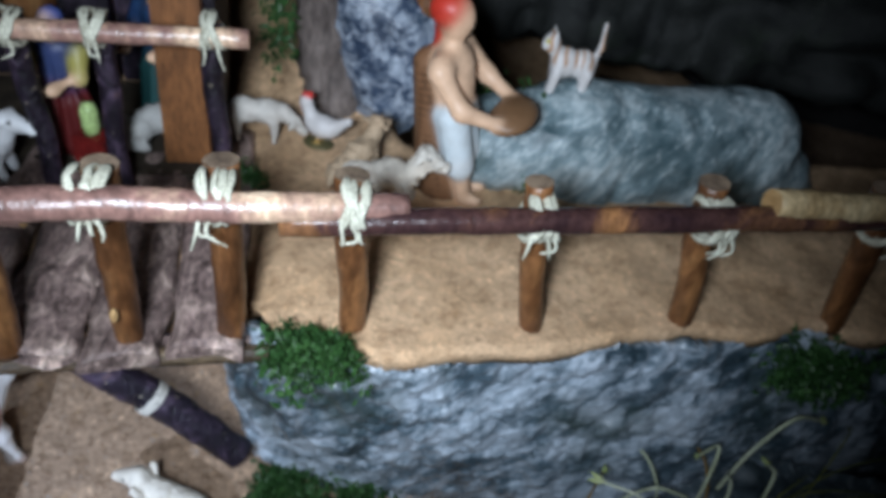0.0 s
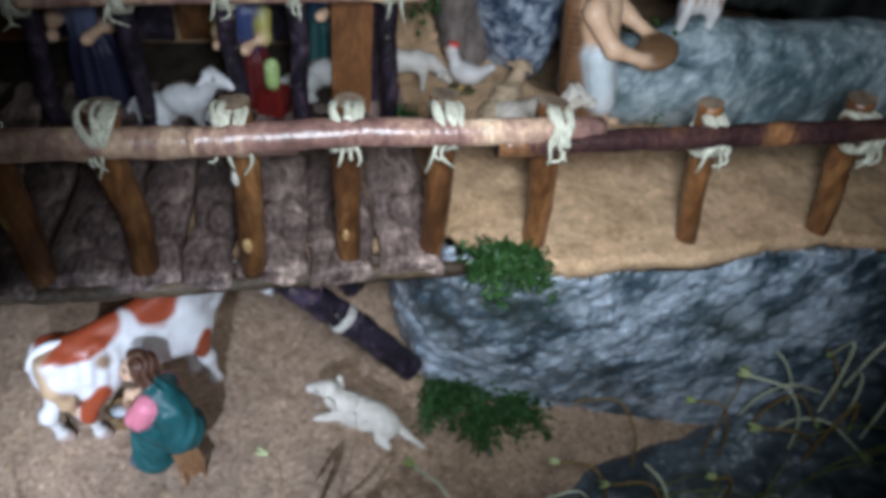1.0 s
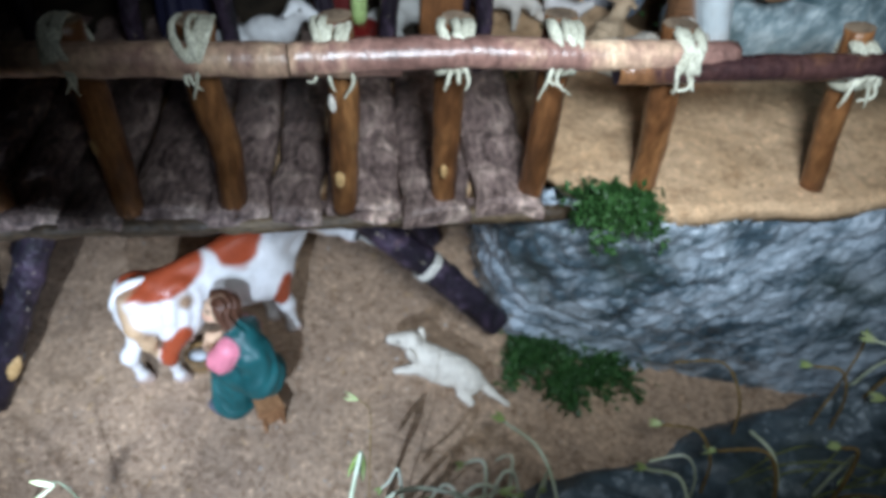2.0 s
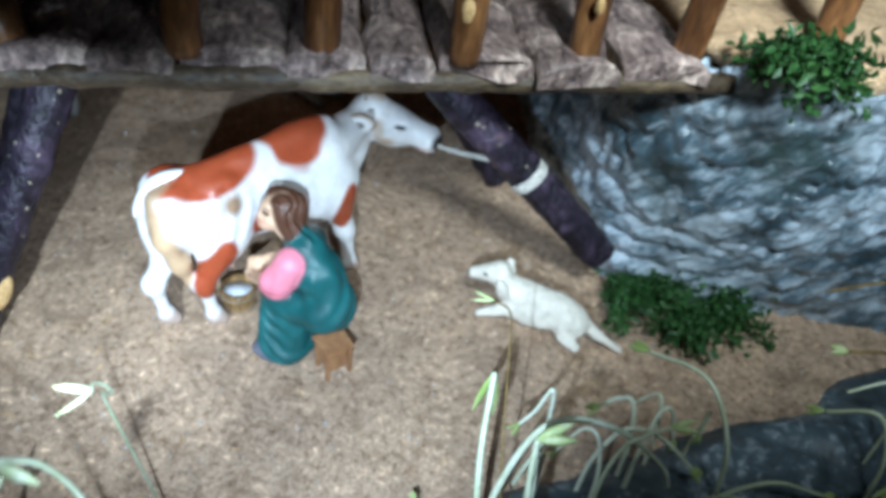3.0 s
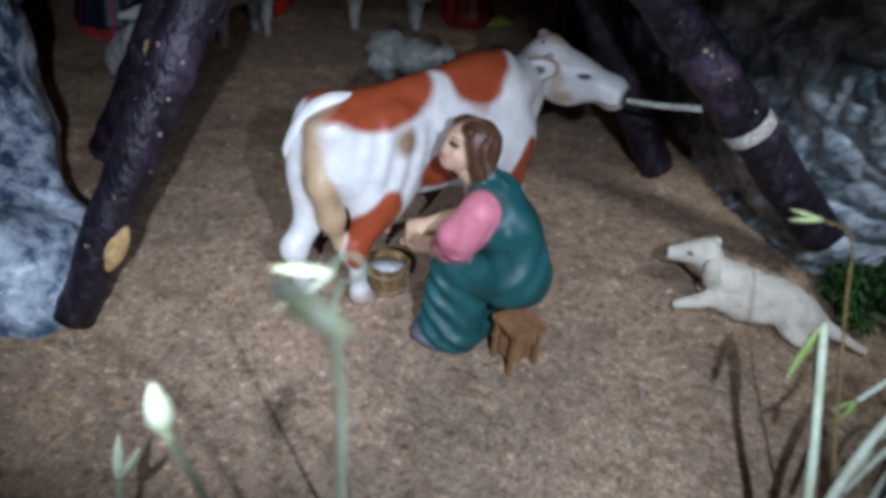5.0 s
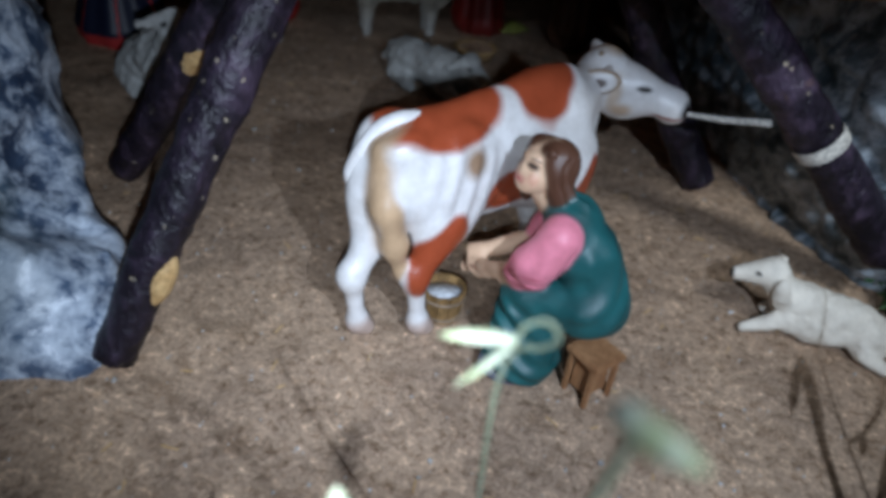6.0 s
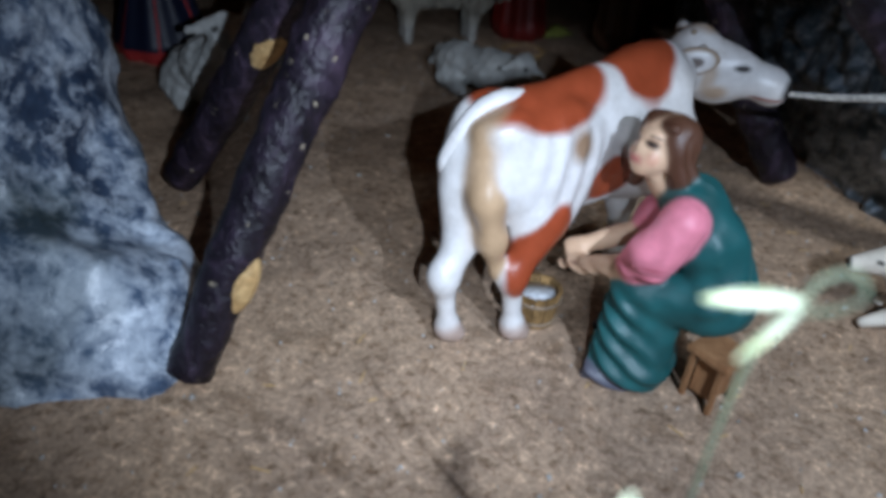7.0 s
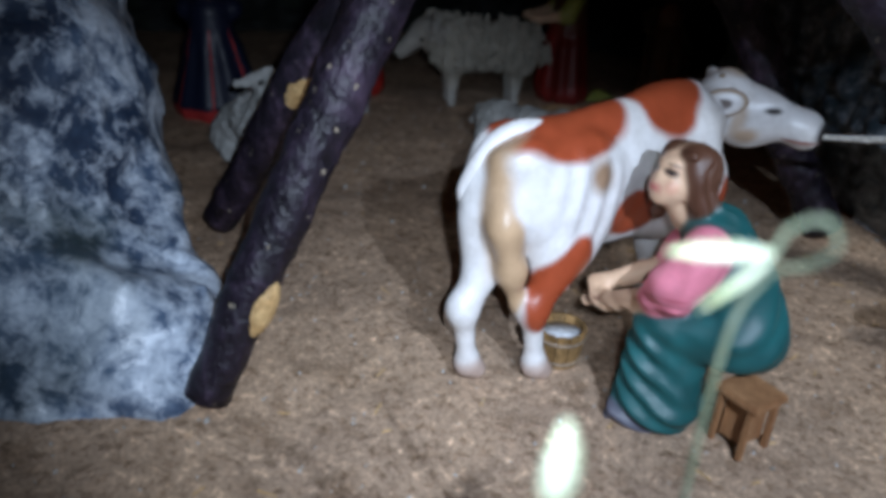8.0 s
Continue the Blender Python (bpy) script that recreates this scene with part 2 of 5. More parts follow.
def grid_mesh(name, pts, smooth=True, closed_u=False, caps=False):
    """A mesh over rows x columns of places."""
    rows, cols = pts.shape[:2]
    idx = np.arange(rows * cols).reshape(rows, cols)
    if closed_u:
        idx = np.hstack([idx, idx[:, :1]])
    quads = np.stack([idx[:-1, :-1], idx[:-1, 1:], idx[1:, 1:], idx[1:, :-1]], -1).reshape(-1, 4).tolist()
    if caps:
        quads.append(idx[0, :cols][::-1].tolist())
        quads.append(idx[-1, :cols].tolist())
    me = bpy.data.meshes.new(name)
    me.from_pydata(pts.reshape(-1, 3).tolist(), [], quads)
    me.polygons.foreach_set("use_smooth", [smooth and len(q) == 4 for q in quads])
    if caps:
        me.polygons[len(quads) - 1].material_index = me.polygons[len(quads) - 2].material_index = 1
    me.update()
    return me


LATTICE = np.random.RandomState(7).rand(32, 32, 32)


def vnoise(p, freq, shift=0.0):
    """Smooth lattice noise, -1 to 1, at places p."""
    q = p * freq + shift
    i = np.floor(q).astype(int)
    f = q - i
    f = f * f * (3 - 2 * f)
    out = np.zeros(q.shape[:-1])
    for dx in (0, 1):
        for dy in (0, 1):
            for dz in (0, 1):
                w = (f[..., 0] if dx else 1 - f[..., 0]) * (f[..., 1] if dy else 1 - f[..., 1]) * (f[..., 2] if dz else 1 - f[..., 2])
                out += w * LATTICE[(i[..., 0] + dx) % 32, (i[..., 1] + dy) % 32, (i[..., 2] + dz) % 32]
    return out * 2 - 1


def crumple(p, freq, shift=0.0):
    return (np.abs(vnoise(p, freq, shift)) + 0.5 * np.abs(vnoise(p, freq * 2.1, shift + 5)) + 0.28 * np.abs(vnoise(p, freq * 4.3, shift + 9))) / 1.0 - 0.5


def cap(a, b, ra, rb, col):
    return ("c", np.array(a, float), np.array(b, float), ra, rb, col)


def ell(c, r, col, turn=(0, 0, 0)):
    return ("e", np.array(c, float), np.array(r, float), np.array(Euler([radians(v) for v in turn]).to_matrix()), None, col)


def distance_to(prim, p):
    if prim[0] == "c":
        _, a, b, ra, rb, _ = prim
        ab = b - a
        t = np.clip(((p - a) @ ab) / (ab @ ab), 0, 1)
        return np.linalg.norm(p - a - t[..., None] * ab, axis=-1) - (ra + (rb - ra) * t)
    _, c, r, rot, _, _ = prim
    q = (p - c) @ rot
    k0 = np.linalg.norm(q / r, axis=-1)
    k1 = np.linalg.norm(q / (r * r), axis=-1)
    return k0 * (k0 - 1) / np.maximum(k1, 1e-9)


def surface_nets(f, origin, h):
    """Quads over the zero level of a sampled field."""
    n = f.shape
    shape = tuple(v - 1 for v in n)
    acc, cnt = np.zeros(shape + (3,)), np.zeros(shape)
    inside = f < 0
    quads = []
    ids = np.arange(np.prod(shape)).reshape(shape)
    for ax in range(3):
        b, c = (ax + 1) % 3, (ax + 2) % 3
        lo, hi = [slice(None)] * 3, [slice(None)] * 3
        lo[ax], hi[ax] = slice(None, -1), slice(1, None)
        fa, fb = f[tuple(lo)], f[tuple(hi)]
        cross = inside[tuple(lo)] != inside[tuple(hi)]
        t = np.where(cross, fa / np.where(cross, fa - fb, 1), 0)
        pos = np.stack(np.meshgrid(*[np.arange(v, dtype=float) for v in fa.shape], indexing="ij"), -1)
        pos[..., ax] += t
        for db in (0, 1):
            for dc in (0, 1):
                sl = [slice(None)] * 3
                sl[b], sl[c] = slice(db, n[b] - 1 + db), slice(dc, n[c] - 1 + dc)
                e = cross[tuple(sl)]
                acc += pos[tuple(sl)] * e[..., None]
                cnt += e
        w = np.argwhere(cross)
        w = w[(w[:, b] > 0) & (w[:, b] < n[b] - 1) & (w[:, c] > 0) & (w[:, c] < n[c] - 1)]
        corner = []
        for db, dc in ((1, 1), (0, 1), (0, 0), (1, 0)):
            q = w.copy()
            q[:, b] -= db
            q[:, c] -= dc
            corner.append(ids[q[:, 0], q[:, 1], q[:, 2]])
        quad = np.stack(corner, -1)
        flip = ~inside[w[:, 0], w[:, 1], w[:, 2]]
        quad[flip] = quad[flip][:, ::-1]
        quads.append(quad)
    live = cnt.reshape(-1) > 0
    verts = (acc.reshape(-1, 3)[live] / cnt.reshape(-1)[live][:, None]) * h + origin
    remap = np.cumsum(live) - 1
    return verts, remap[np.vstack(quads)]


def sculpt(name, prims, cell, blend, mat, relief=None, paint=None, edge=0.8):
    """One closed mesh: the smooth union of capsules and ellipsoids; each place takes the paint of the nearest form."""
    lo = np.min([np.minimum(p[1], p[2]) - max(p[3], p[4]) if p[0] == "c" else p[1] - p[2].max() for p in prims], 0) - 3 * cell
    hi = np.max([np.maximum(p[1], p[2]) + max(p[3], p[4]) if p[0] == "c" else p[1] + p[2].max() for p in prims], 0) + 3 * cell
    axes = [np.arange(lo[i], hi[i] + cell, cell) for i in range(3)]
    g = np.stack(np.meshgrid(*axes, indexing="ij"), -1)
    f = None
    for p in prims:
        d = distance_to(p, g)
        if f is None:
            f = d
        else:
            k = np.clip(0.5 + 0.5 * (f - d) / blend, 0, 1)
            f = f * (1 - k) + d * k - blend * k * (1 - k)
    if relief:
        f = f + relief(g)
    v, q = surface_nets(f, lo, cell)
    me = bpy.data.meshes.new(name)
    me.from_pydata(v.tolist(), [], q.tolist())
    me.polygons.foreach_set("use_smooth", [True] * len(q))
    ds = np.stack([distance_to(p, v) for p in prims], -1)
    w = np.exp(-(ds - ds.min(-1, keepdims=True)) / (cell * edge))
    w /= w.sum(-1, keepdims=True)
    col = w @ np.array([p[5] for p in prims])
    if paint:
        col = paint(v, col)
    at = me.attributes.new("paint", "FLOAT_COLOR", "POINT")
    at.data.foreach_set("color", np.hstack([col, np.ones((len(col), 1))]).ravel())
    me.materials.append(mat)
    me.update()
    return me


def soft_inside(v, c, r, soft=0.12, turn=(0, 0, 0)):
    """1 inside an ellipsoid, 0 outside, with a brushed edge."""
    rot = np.array(Euler([radians(a) for a in turn]).to_matrix())
    q = (v - np.array(c)) @ rot / np.array(r)
    d = np.linalg.norm(q, axis=-1) + 0.10 * vnoise(v, 90)
    return np.clip((1 + soft - d) / (2 * soft), 0, 1)[:, None]


def smooth_line(points, count):
    """Places along a smooth line through the points."""
    pts = [Vector(p) for p in points]
    pts = [2 * pts[0] - pts[1], *pts, 2 * pts[-1] - pts[-2]]
    out = []
    n = len(pts) - 3
    for i in range(count):
        s = i / (count - 1) * n
        k = min(int(s), n - 1)
        t = s - k
        a, b, c, d = pts[k:k + 4]
        out.append(0.5 * ((2 * b) + (c - a) * t + (2 * a - 5 * b + 4 * c - d) * t * t + (3 * b - a - 3 * c + d) * t ** 3))
    return out


def tube(points, radii, sides=10, rough=0.0, count=16, seed=0, flat=1.0, freq=90):
    """Rings along a smooth line; radii at even steps along it."""
    line = smooth_line(points, count)
    rs = np.interp(np.linspace(0, 1, count), np.linspace(0, 1, len(radii)), radii)
    rings = np.zeros((count, sides, 3))
    side = None
    for i, p in enumerate(line):
        d = (line[min(i + 1, count - 1)] - line[max(i - 1, 0)]).normalized()
        if side is None:
            side = d.orthogonal().normalized()
        side = (side - d * side.dot(d)).normalized()
        up = d.cross(side)
        for j in range(sides):
            a = 2 * math.pi * j / sides
            rings[i, j] = p + side * math.cos(a) * rs[i] + up * math.sin(a) * rs[i] * flat
    if rough:
        mid = rings.mean(1, keepdims=True)
        n = vnoise(rings, freq, seed * 3.7) * 0.7 + vnoise(rings, freq * 2.7, seed) * 0.5
        rings = mid + (rings - mid) * (1 + rough * n[..., None])
    return rings


def log_mesh(name, a, b, ra, rb, seed=0, bend=0.006, rough=0.10, sides=18, count=30, freq=90):
    rnd = random.Random(seed)
    a, b = Vector(a), Vector(b)
    off = [Vector([rnd.uniform(-bend, bend) for _ in range(3)]) for _ in range(2)]
    pts = [a, a.lerp(b, 0.33) + off[0], a.lerp(b, 0.66) + off[1], b]
    return grid_mesh(name, tube(pts, [ra, (ra + rb) / 2 * 1.03, rb], sides, rough, count, seed, freq=freq), closed_u=True, caps=True)


def merged(name, meshes):
    """Several meshes of one part as one mesh."""
    bm = bmesh.new()
    for me in meshes:
        bm.from_mesh(me)
    out = bpy.data.meshes.new(name)
    bm.to_mesh(out)
    bm.free()
    return out


def box_bm(x0, x1, y0, y1, z0, z1, bevel=0.0, rough=0.0, seed=0):
    bm = bmesh.new()
    bmesh.ops.create_cube(bm, size=1, matrix=Matrix.Translation(((x0 + x1) / 2, (y0 + y1) / 2, (z0 + z1) / 2)) @ Matrix.Diagonal((x1 - x0, y1 - y0, z1 - z0, 1)))
    if bevel:
        bmesh.ops.bevel(bm, geom=bm.edges[:], offset=bevel, segments=2, affect="EDGES")
    if rough:
        rnd = random.Random(seed)
        for v in bm.verts:
            v.co += Vector([rnd.uniform(-rough, rough) for _ in range(3)])
    return bm


def lathe(name, profile, sides=24):
    """A turned form from (radius, height) pairs."""
    a = np.linspace(0, 2 * math.pi, sides, endpoint=False)
    pts = np.array([[(r * math.cos(t), r * math.sin(t), z) for t in a] for r, z in profile])
    return grid_mesh(name, pts, closed_u=True)


# ---- the large structure ----
FX, FY = (0.925, 0.380), (-0.380, 0.925)


def ff(u, n, z):
    """A place by metres along the terrace fence, behind it, and height."""
    return (-0.355 + FX[0] * u + FY[0] * n, 0.405 + FX[1] * u + FY[1] * n, z)


FENCE = Matrix(((FX[0], FY[0], 0, -0.355), (FX[1], FY[1], 0, 0.405), (0, 0, 1, 0), (0, 0, 0, 1)))


def field(x0, x1, nx, y0, y1, ny, height):
    xs, ys = np.meshgrid(np.linspace(x0, x1, nx), np.linspace(y0, y1, ny))
    p = np.stack([xs, ys, np.zeros_like(xs)], -1)
    p[..., 2] = height(p)
    return p


def step(a, b, x):
    t = np.clip((x - a) / (b - a), 0, 1)
    return t * t * (3 - 2 * t)


# sand of the stable yard
def yard(p):
    return 0.0018 * vnoise(p, 22) + 0.0012 * vnoise(p, 70) + 0.0006 * vnoise(p, 160)


tagged(part("ground", grid_mesh("ground", field(-1.6, 1.4, 400, -0.4, 1.7, 300, yard)), SAND), "brown sand and fine grit of the stable yard", "ground", kind="structure")

# walls of the dark room
for name, x0, x1, y0, y1 in (("wall_north", -1.9, 1.7, 1.70, 1.80), ("wall_south", -1.9, 1.7, -1.3, -1.2), ("wall_west", -2.0, -1.9, -1.3, 1.8), ("wall_east", 1.7, 1.8, -1.3, 1.8)):
    tagged(part(name, box_bm(x0, x1, y0, y1, -0.7, 1.7), DARK_WALL), "unlit dark wall behind the nativity landscape", "wall", kind="structure")
tagged(part("floor", box_bm(-1.9, 1.7, -1.2, 1.7, -0.75, -0.70), DARK_WALL), "unlit dark floor below the display table", "floor", kind="structure")
tagged(part("ceiling", box_bm(-2.0, 1.8, -1.3, 1.8, 1.70, 1.78), DARK_WALL), "unlit dark ceiling", "ceiling", kind="structure")
tagged(part("display_table", box_bm(-1.6, 1.4, -0.4, 1.7, -0.70, -0.02, 0.01), DARK_WALL), "dark table block that carries the sand yard", "table", kind="structure")


# the terrace: sand to the right, rising to the back
def terrace(p):
    u, n = p[..., 0], p[..., 1]
    z = 0.222 + 0.016 * step(0.29, 0.34, u) + 0.30 * np.clip(n - 0.30, 0, 0.22) * step(0.25, 0.30, u)
    z = z - 0.22 * step(0.25, 0.31, n) * step(0.44, 0.49, u) - 0.012 * step(0.31, 0.29, u) * step(0.28, 0.25, n)
    return z + 0.0025 * vnoise(p, 26) + 0.0012 * vnoise(p, 75)


tp = field(-0.55, 1.1, 220, 0.0, 0.95, 130, terrace)
front = step(0.0, 0.10, tp[..., 1])
tp[..., 1] += (1 - front) * (0.012 * vnoise(tp, 17, 3) - 0.030 * step(0.33, 0.40, tp[..., 0]) + 0.02 * step(0.5, 0.7, tp[..., 0]) + 0.045 * step(0.325, 0.300, tp[..., 0]))
ob = part("terrace", grid_mesh("terrace", tp), [TERRACE_SAND])
ob.matrix_world = FENCE
sol = ob.modifiers.new("thick", "SOLIDIFY")
sol.thickness, sol.offset = 0.016, -1
tagged(ob, "ochre sand floor of the raised terrace", "terrace", kind="structure")


# rock face under the terrace
def cliff(name, base, top, count, rows, amp, freq, mat, lean=0.0):
    b, t = np.array(smooth_line(base, count)), np.array(smooth_line(top, count))
    v = np.linspace(0, 1, rows)[:, None, None]
    p = b[None] * (1 - v) + t[None] * v
    d = np.gradient(b, axis=0)
    nrm = np.stack([d[:, 1], -d[:, 0], np.zeros(count)], -1)
    nrm /= np.linalg.norm(nrm, axis=-1, keepdims=True)
    bulge = amp * 1.7 * crumple(p, freq, 2.0) + lean * np.sin(v[..., 0] * math.pi)
    p = p + nrm[None] * bulge[..., None]
    p[..., 2] += 0.35 * amp * vnoise(p, freq, 7) * (1 - v[..., 0] ** 4)
    return grid_mesh(name, p)


ob = part("cliff", cliff("cliff", [(-0.27, 1.10, -0.01), (-0.18, 0.76, -0.01), (-0.11, 0.60, -0.01), (-0.045, 0.570, -0.01), (0.03, 0.575, -0.01), (0.11, 0.588, -0.01), (0.20, 0.60, -0.01), (0.36, 0.64, -0.01), (0.60, 0.76, -0.01)],
                         [(-0.27, 1.08, 0.222), (-0.19, 0.75, 0.222), (-0.12, 0.572, 0.218), (-0.052, 0.528, 0.222), (0.032, 0.532, 0.224), (0.10, 0.570, 0.227), (0.20, 0.612, 0.227), (0.36, 0.69, 0.228), (0.60, 0.81, 0.230)],
                         400, 130, 0.0046, 42, FOIL_ROCK, 0.010), FOIL_ROCK)
sol = ob.modifiers.new("thick", "SOLIDIFY")
sol.thickness, sol.offset = 0.012, -1
tagged(ob, "crumpled silvery blue-grey painted paper rock face", "rock face", kind="structure")


# low rocky rim before the yard, with the planted bed behind it
def rim(p):
    x, y = p[..., 0], p[..., 1]
    away = ((x + 0.196) * 0.583 - (y - 0.307) * 0.812)
    away = away + 0.010 * vnoise(p, 25)
    h = (0.020 + 0.09 * step(0.05, 0.45, x)) * step(0.0, 0.035, away)
    h = h - 0.05 * step(0.10, 0.22, away) * step(0.2, 0.0, x) * 0.3
    cr = crumple(p, 34, 4.0)
    return -0.006 + h + 0.012 * cr * step(0.0, 0.03, away)


rp = field(-0.30, 0.80, 240, -0.05, 0.66, 170, rim)
tagged(part("rock_rim", grid_mesh("rock_rim", rp), RIM_ROCK), "low grey painted rock rim with plants on it", "rock", kind="structure")

# bark planks of the stable roof that carry the fence
deck = tagged(part("deck", box_bm(-0.52, 0.315, 0.012, 0.020, 0.204, 0.2155, 0.002), PLANK), "deck of bark planks over the stable, edge beam below", "deck", kind="structure")
deck.matrix_world = FENCE


def plank_mesh(width, length, seed):
    nu, nn = 12, 40
    us, ns = np.meshgrid(np.linspace(0, 1, nu), np.linspace(0, 1, nn))
    p = np.stack([us * width, ns * length, np.zeros_like(us)], -1)
    arch = 0.006 * np.sqrt(np.maximum(1 - (2 * us - 1) ** 2, 0))
    top = p.copy()
    top[..., 0] += 0.0035 * vnoise(p + seed, 30)
    top[..., 1] += 0.006 * vnoise(p + seed, 55) * (1 - step(0.0, 0.08, ns))
    top[..., 2] = 0.004 + arch + 0.0022 * vnoise(p + seed * 1.3, 60) + 0.0013 * vnoise(p + seed, 140)
    bot = top.copy()
    bot[..., 2] = -0.004
    loop = np.concatenate([top, bot[:, ::-1]], 1)
    return grid_mesh("plank", loop, closed_u=True, caps=True)


rnd = random.Random(5)
u = -0.50
while u < 0.30:
    w = rnd.uniform(0.040, 0.060)
    w = min(w, 0.325 - u)
    ob = part("plank", plank_mesh(w - 0.0022, 0.30, rnd.uniform(0, 9)), PLANK, deck)
    ob.location = (u, -0.006 - rnd.uniform(0, 0.007), 0.2195 + rnd.uniform(-0.001, 0.002))
    u += w
# rough batten under the planks' front ends
ob = part("edge_beam", log_mesh("edge_beam", (-0.52, 0.001, 0.2120), (0.325, 0.002, 0.2130), 0.0078, 0.0066, 4, 0.006, 0.38, 12, 90), [BEAM_BARK, CUT_WOOD], deck, "ochre-brown batten under the plank ends")


# ---- rocks ----
def rock_relief(amp, freq):
    return lambda g: amp * crumple(g, freq, 1.5)


G3 = (0.5, 0.5, 0.5)
me = sculpt("rock", [ell((-0.742, 0.385, 0.06), (0.165, 0.112, 0.16), G3), ell((-0.752, 0.40, 0.22), (0.142, 0.12, 0.20), G3), ell((-0.640, 0.350, 0.0), (0.120, 0.068, 0.060), G3), ell((-0.585, 0.352, 0.0), (0.064, 0.036, 0.036), G3)],
            0.0055, 0.05, BLUE_ROCK, lambda g: 0.015 * crumple(g, 15, 1.5) + 0.004 * crumple(g, 45, 3.0))
tagged(part("boulder", me, BLUE_ROCK), "tall blue-grey and white painted boulder beside the stable", "rock")

me = sculpt("rock", [cap(ff(0.50, 0.215, 0.270), ff(0.60, 0.215, 0.280), 0.045, 0.055, G3), cap(ff(0.60, 0.215, 0.280), ff(0.80, 0.215, 0.290), 0.055, 0.050, G3), cap(ff(0.62, 0.215, 0.24), ff(0.84, 0.215, 0.24), 0.05, 0.05, G3)],
            0.004, 0.02, WALL_ROCK, lambda g: 0.007 * crumple(g, 15, 1.5) + 0.0022 * crumple(g, 50, 3.0))
tagged(part("rock_wall", me, WALL_ROCK), "mossy blue-green grey rock wall on the terrace", "rock")

me = sculpt("rock", [ell(ff(0.435, 0.33, 0.29), (0.05, 0.04, 0.09), G3), ell(ff(0.47, 0.35, 0.33), (0.045, 0.04, 0.08), G3), ell(ff(0.40, 0.34, 0.36), (0.04, 0.03, 0.07), G3)],
            0.005, 0.03, BLUE_ROCK, rock_relief(0.010, 20))
tagged(part("boulder", me, BLUE_ROCK), "upright blue-grey boulder on the terrace sand", "rock")

# rock at the back of the stable and terrace, coloured near-black for deep shade
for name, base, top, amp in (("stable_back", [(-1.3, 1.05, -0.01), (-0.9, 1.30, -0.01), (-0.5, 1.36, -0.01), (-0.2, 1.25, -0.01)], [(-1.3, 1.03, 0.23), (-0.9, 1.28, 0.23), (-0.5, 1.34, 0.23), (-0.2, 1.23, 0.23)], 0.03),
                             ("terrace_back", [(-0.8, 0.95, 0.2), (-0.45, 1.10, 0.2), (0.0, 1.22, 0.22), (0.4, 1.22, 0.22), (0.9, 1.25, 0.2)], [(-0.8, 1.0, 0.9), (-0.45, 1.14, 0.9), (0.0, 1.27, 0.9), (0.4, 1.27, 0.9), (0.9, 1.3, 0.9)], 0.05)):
    ob = part(name, cliff(name, base, top, 120, 50, amp, 12, SHADE_ROCK), SHADE_ROCK)
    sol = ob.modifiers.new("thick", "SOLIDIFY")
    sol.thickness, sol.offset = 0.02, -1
    tagged(ob, "rough cave rock, deep shade put into its near-black colour", "rock face", kind="structure")


# ---- logs that carry the deck ----
def support_log(a, b, ra, rb, seed, label, knots=(), band=None):
    ob = thing("support_log", Matrix.Translation(a), label, "log", "logs under the deck")
    d = Vector(b) - Vector(a)
    part("trunk", log_mesh("trunk", (0, 0, 0), d, ra, rb, seed, 0.004, 0.13, 22, 50), [BARK, CUT_WOOD], ob)
    for t, side, size in knots:
        c = d * t
        out = Vector(side).normalized()
        out = (out - d.normalized() * out.dot(d.normalized())).normalized()
        r = ra + (rb - ra) * t
        bm = bmesh.new()
        bmesh.ops.create_uvsphere(bm, u_segments=14, v_segments=8, radius=1)
        m = Matrix.Translation(c + out * (r - size * 0.25)) @ d.to_track_quat("Z", "Y").to_matrix().to_4x4() @ Matrix.Diagonal((size * 0.62, size * 0.62, size * 1.5, 1))
        bmesh.ops.transform(bm, matrix=m, verts=bm.verts)
        part("cut_knot", bm, CUT_WOOD, ob, "pale yellow sawn knot")
    if band:
        t, width = band
        c, dn = d * t, d.normalized()
        r = (ra + (rb - ra) * t) * 1.10
        part("tape_band", grid_mesh("tape_band", tube([c - dn * width, c, c + dn * width], [r, r * 1.02, r], 22, 0.03, 6, 3), closed_u=True), BAND, ob, "pale cloth band round the log")
    return ob


support_log((-0.5055, 0.334, 0.004), (-0.436, 0.420, 0.216), 0.0104, 0.0140, 11, "dark purple-brown bark log leaning under the deck", [(0.22, (0.9, -0.35, -0.25), 0.0100)])
support_log((-0.613, 0.497, 0.010), (-0.452, 0.436, 0.208), 0.0122, 0.0122, 12, "dark knotty bark log leaning behind another", [(0.60, (0.5, -1, 0.1), 0.0135)])
support_log((-0.098, 0.547, 0.042), (-0.268, 0.512, 0.212), 0.0140, 0.0140, 13, "dark bark log leaning, wrapped with a pale band", [], (0.41, 0.0045))
support_log((-0.201, 0.671, 0.008), (-0.325, 0.636, 0.212), 0.0140, 0.0140, 14, "dark bark log leaning behind the cow's head", [])


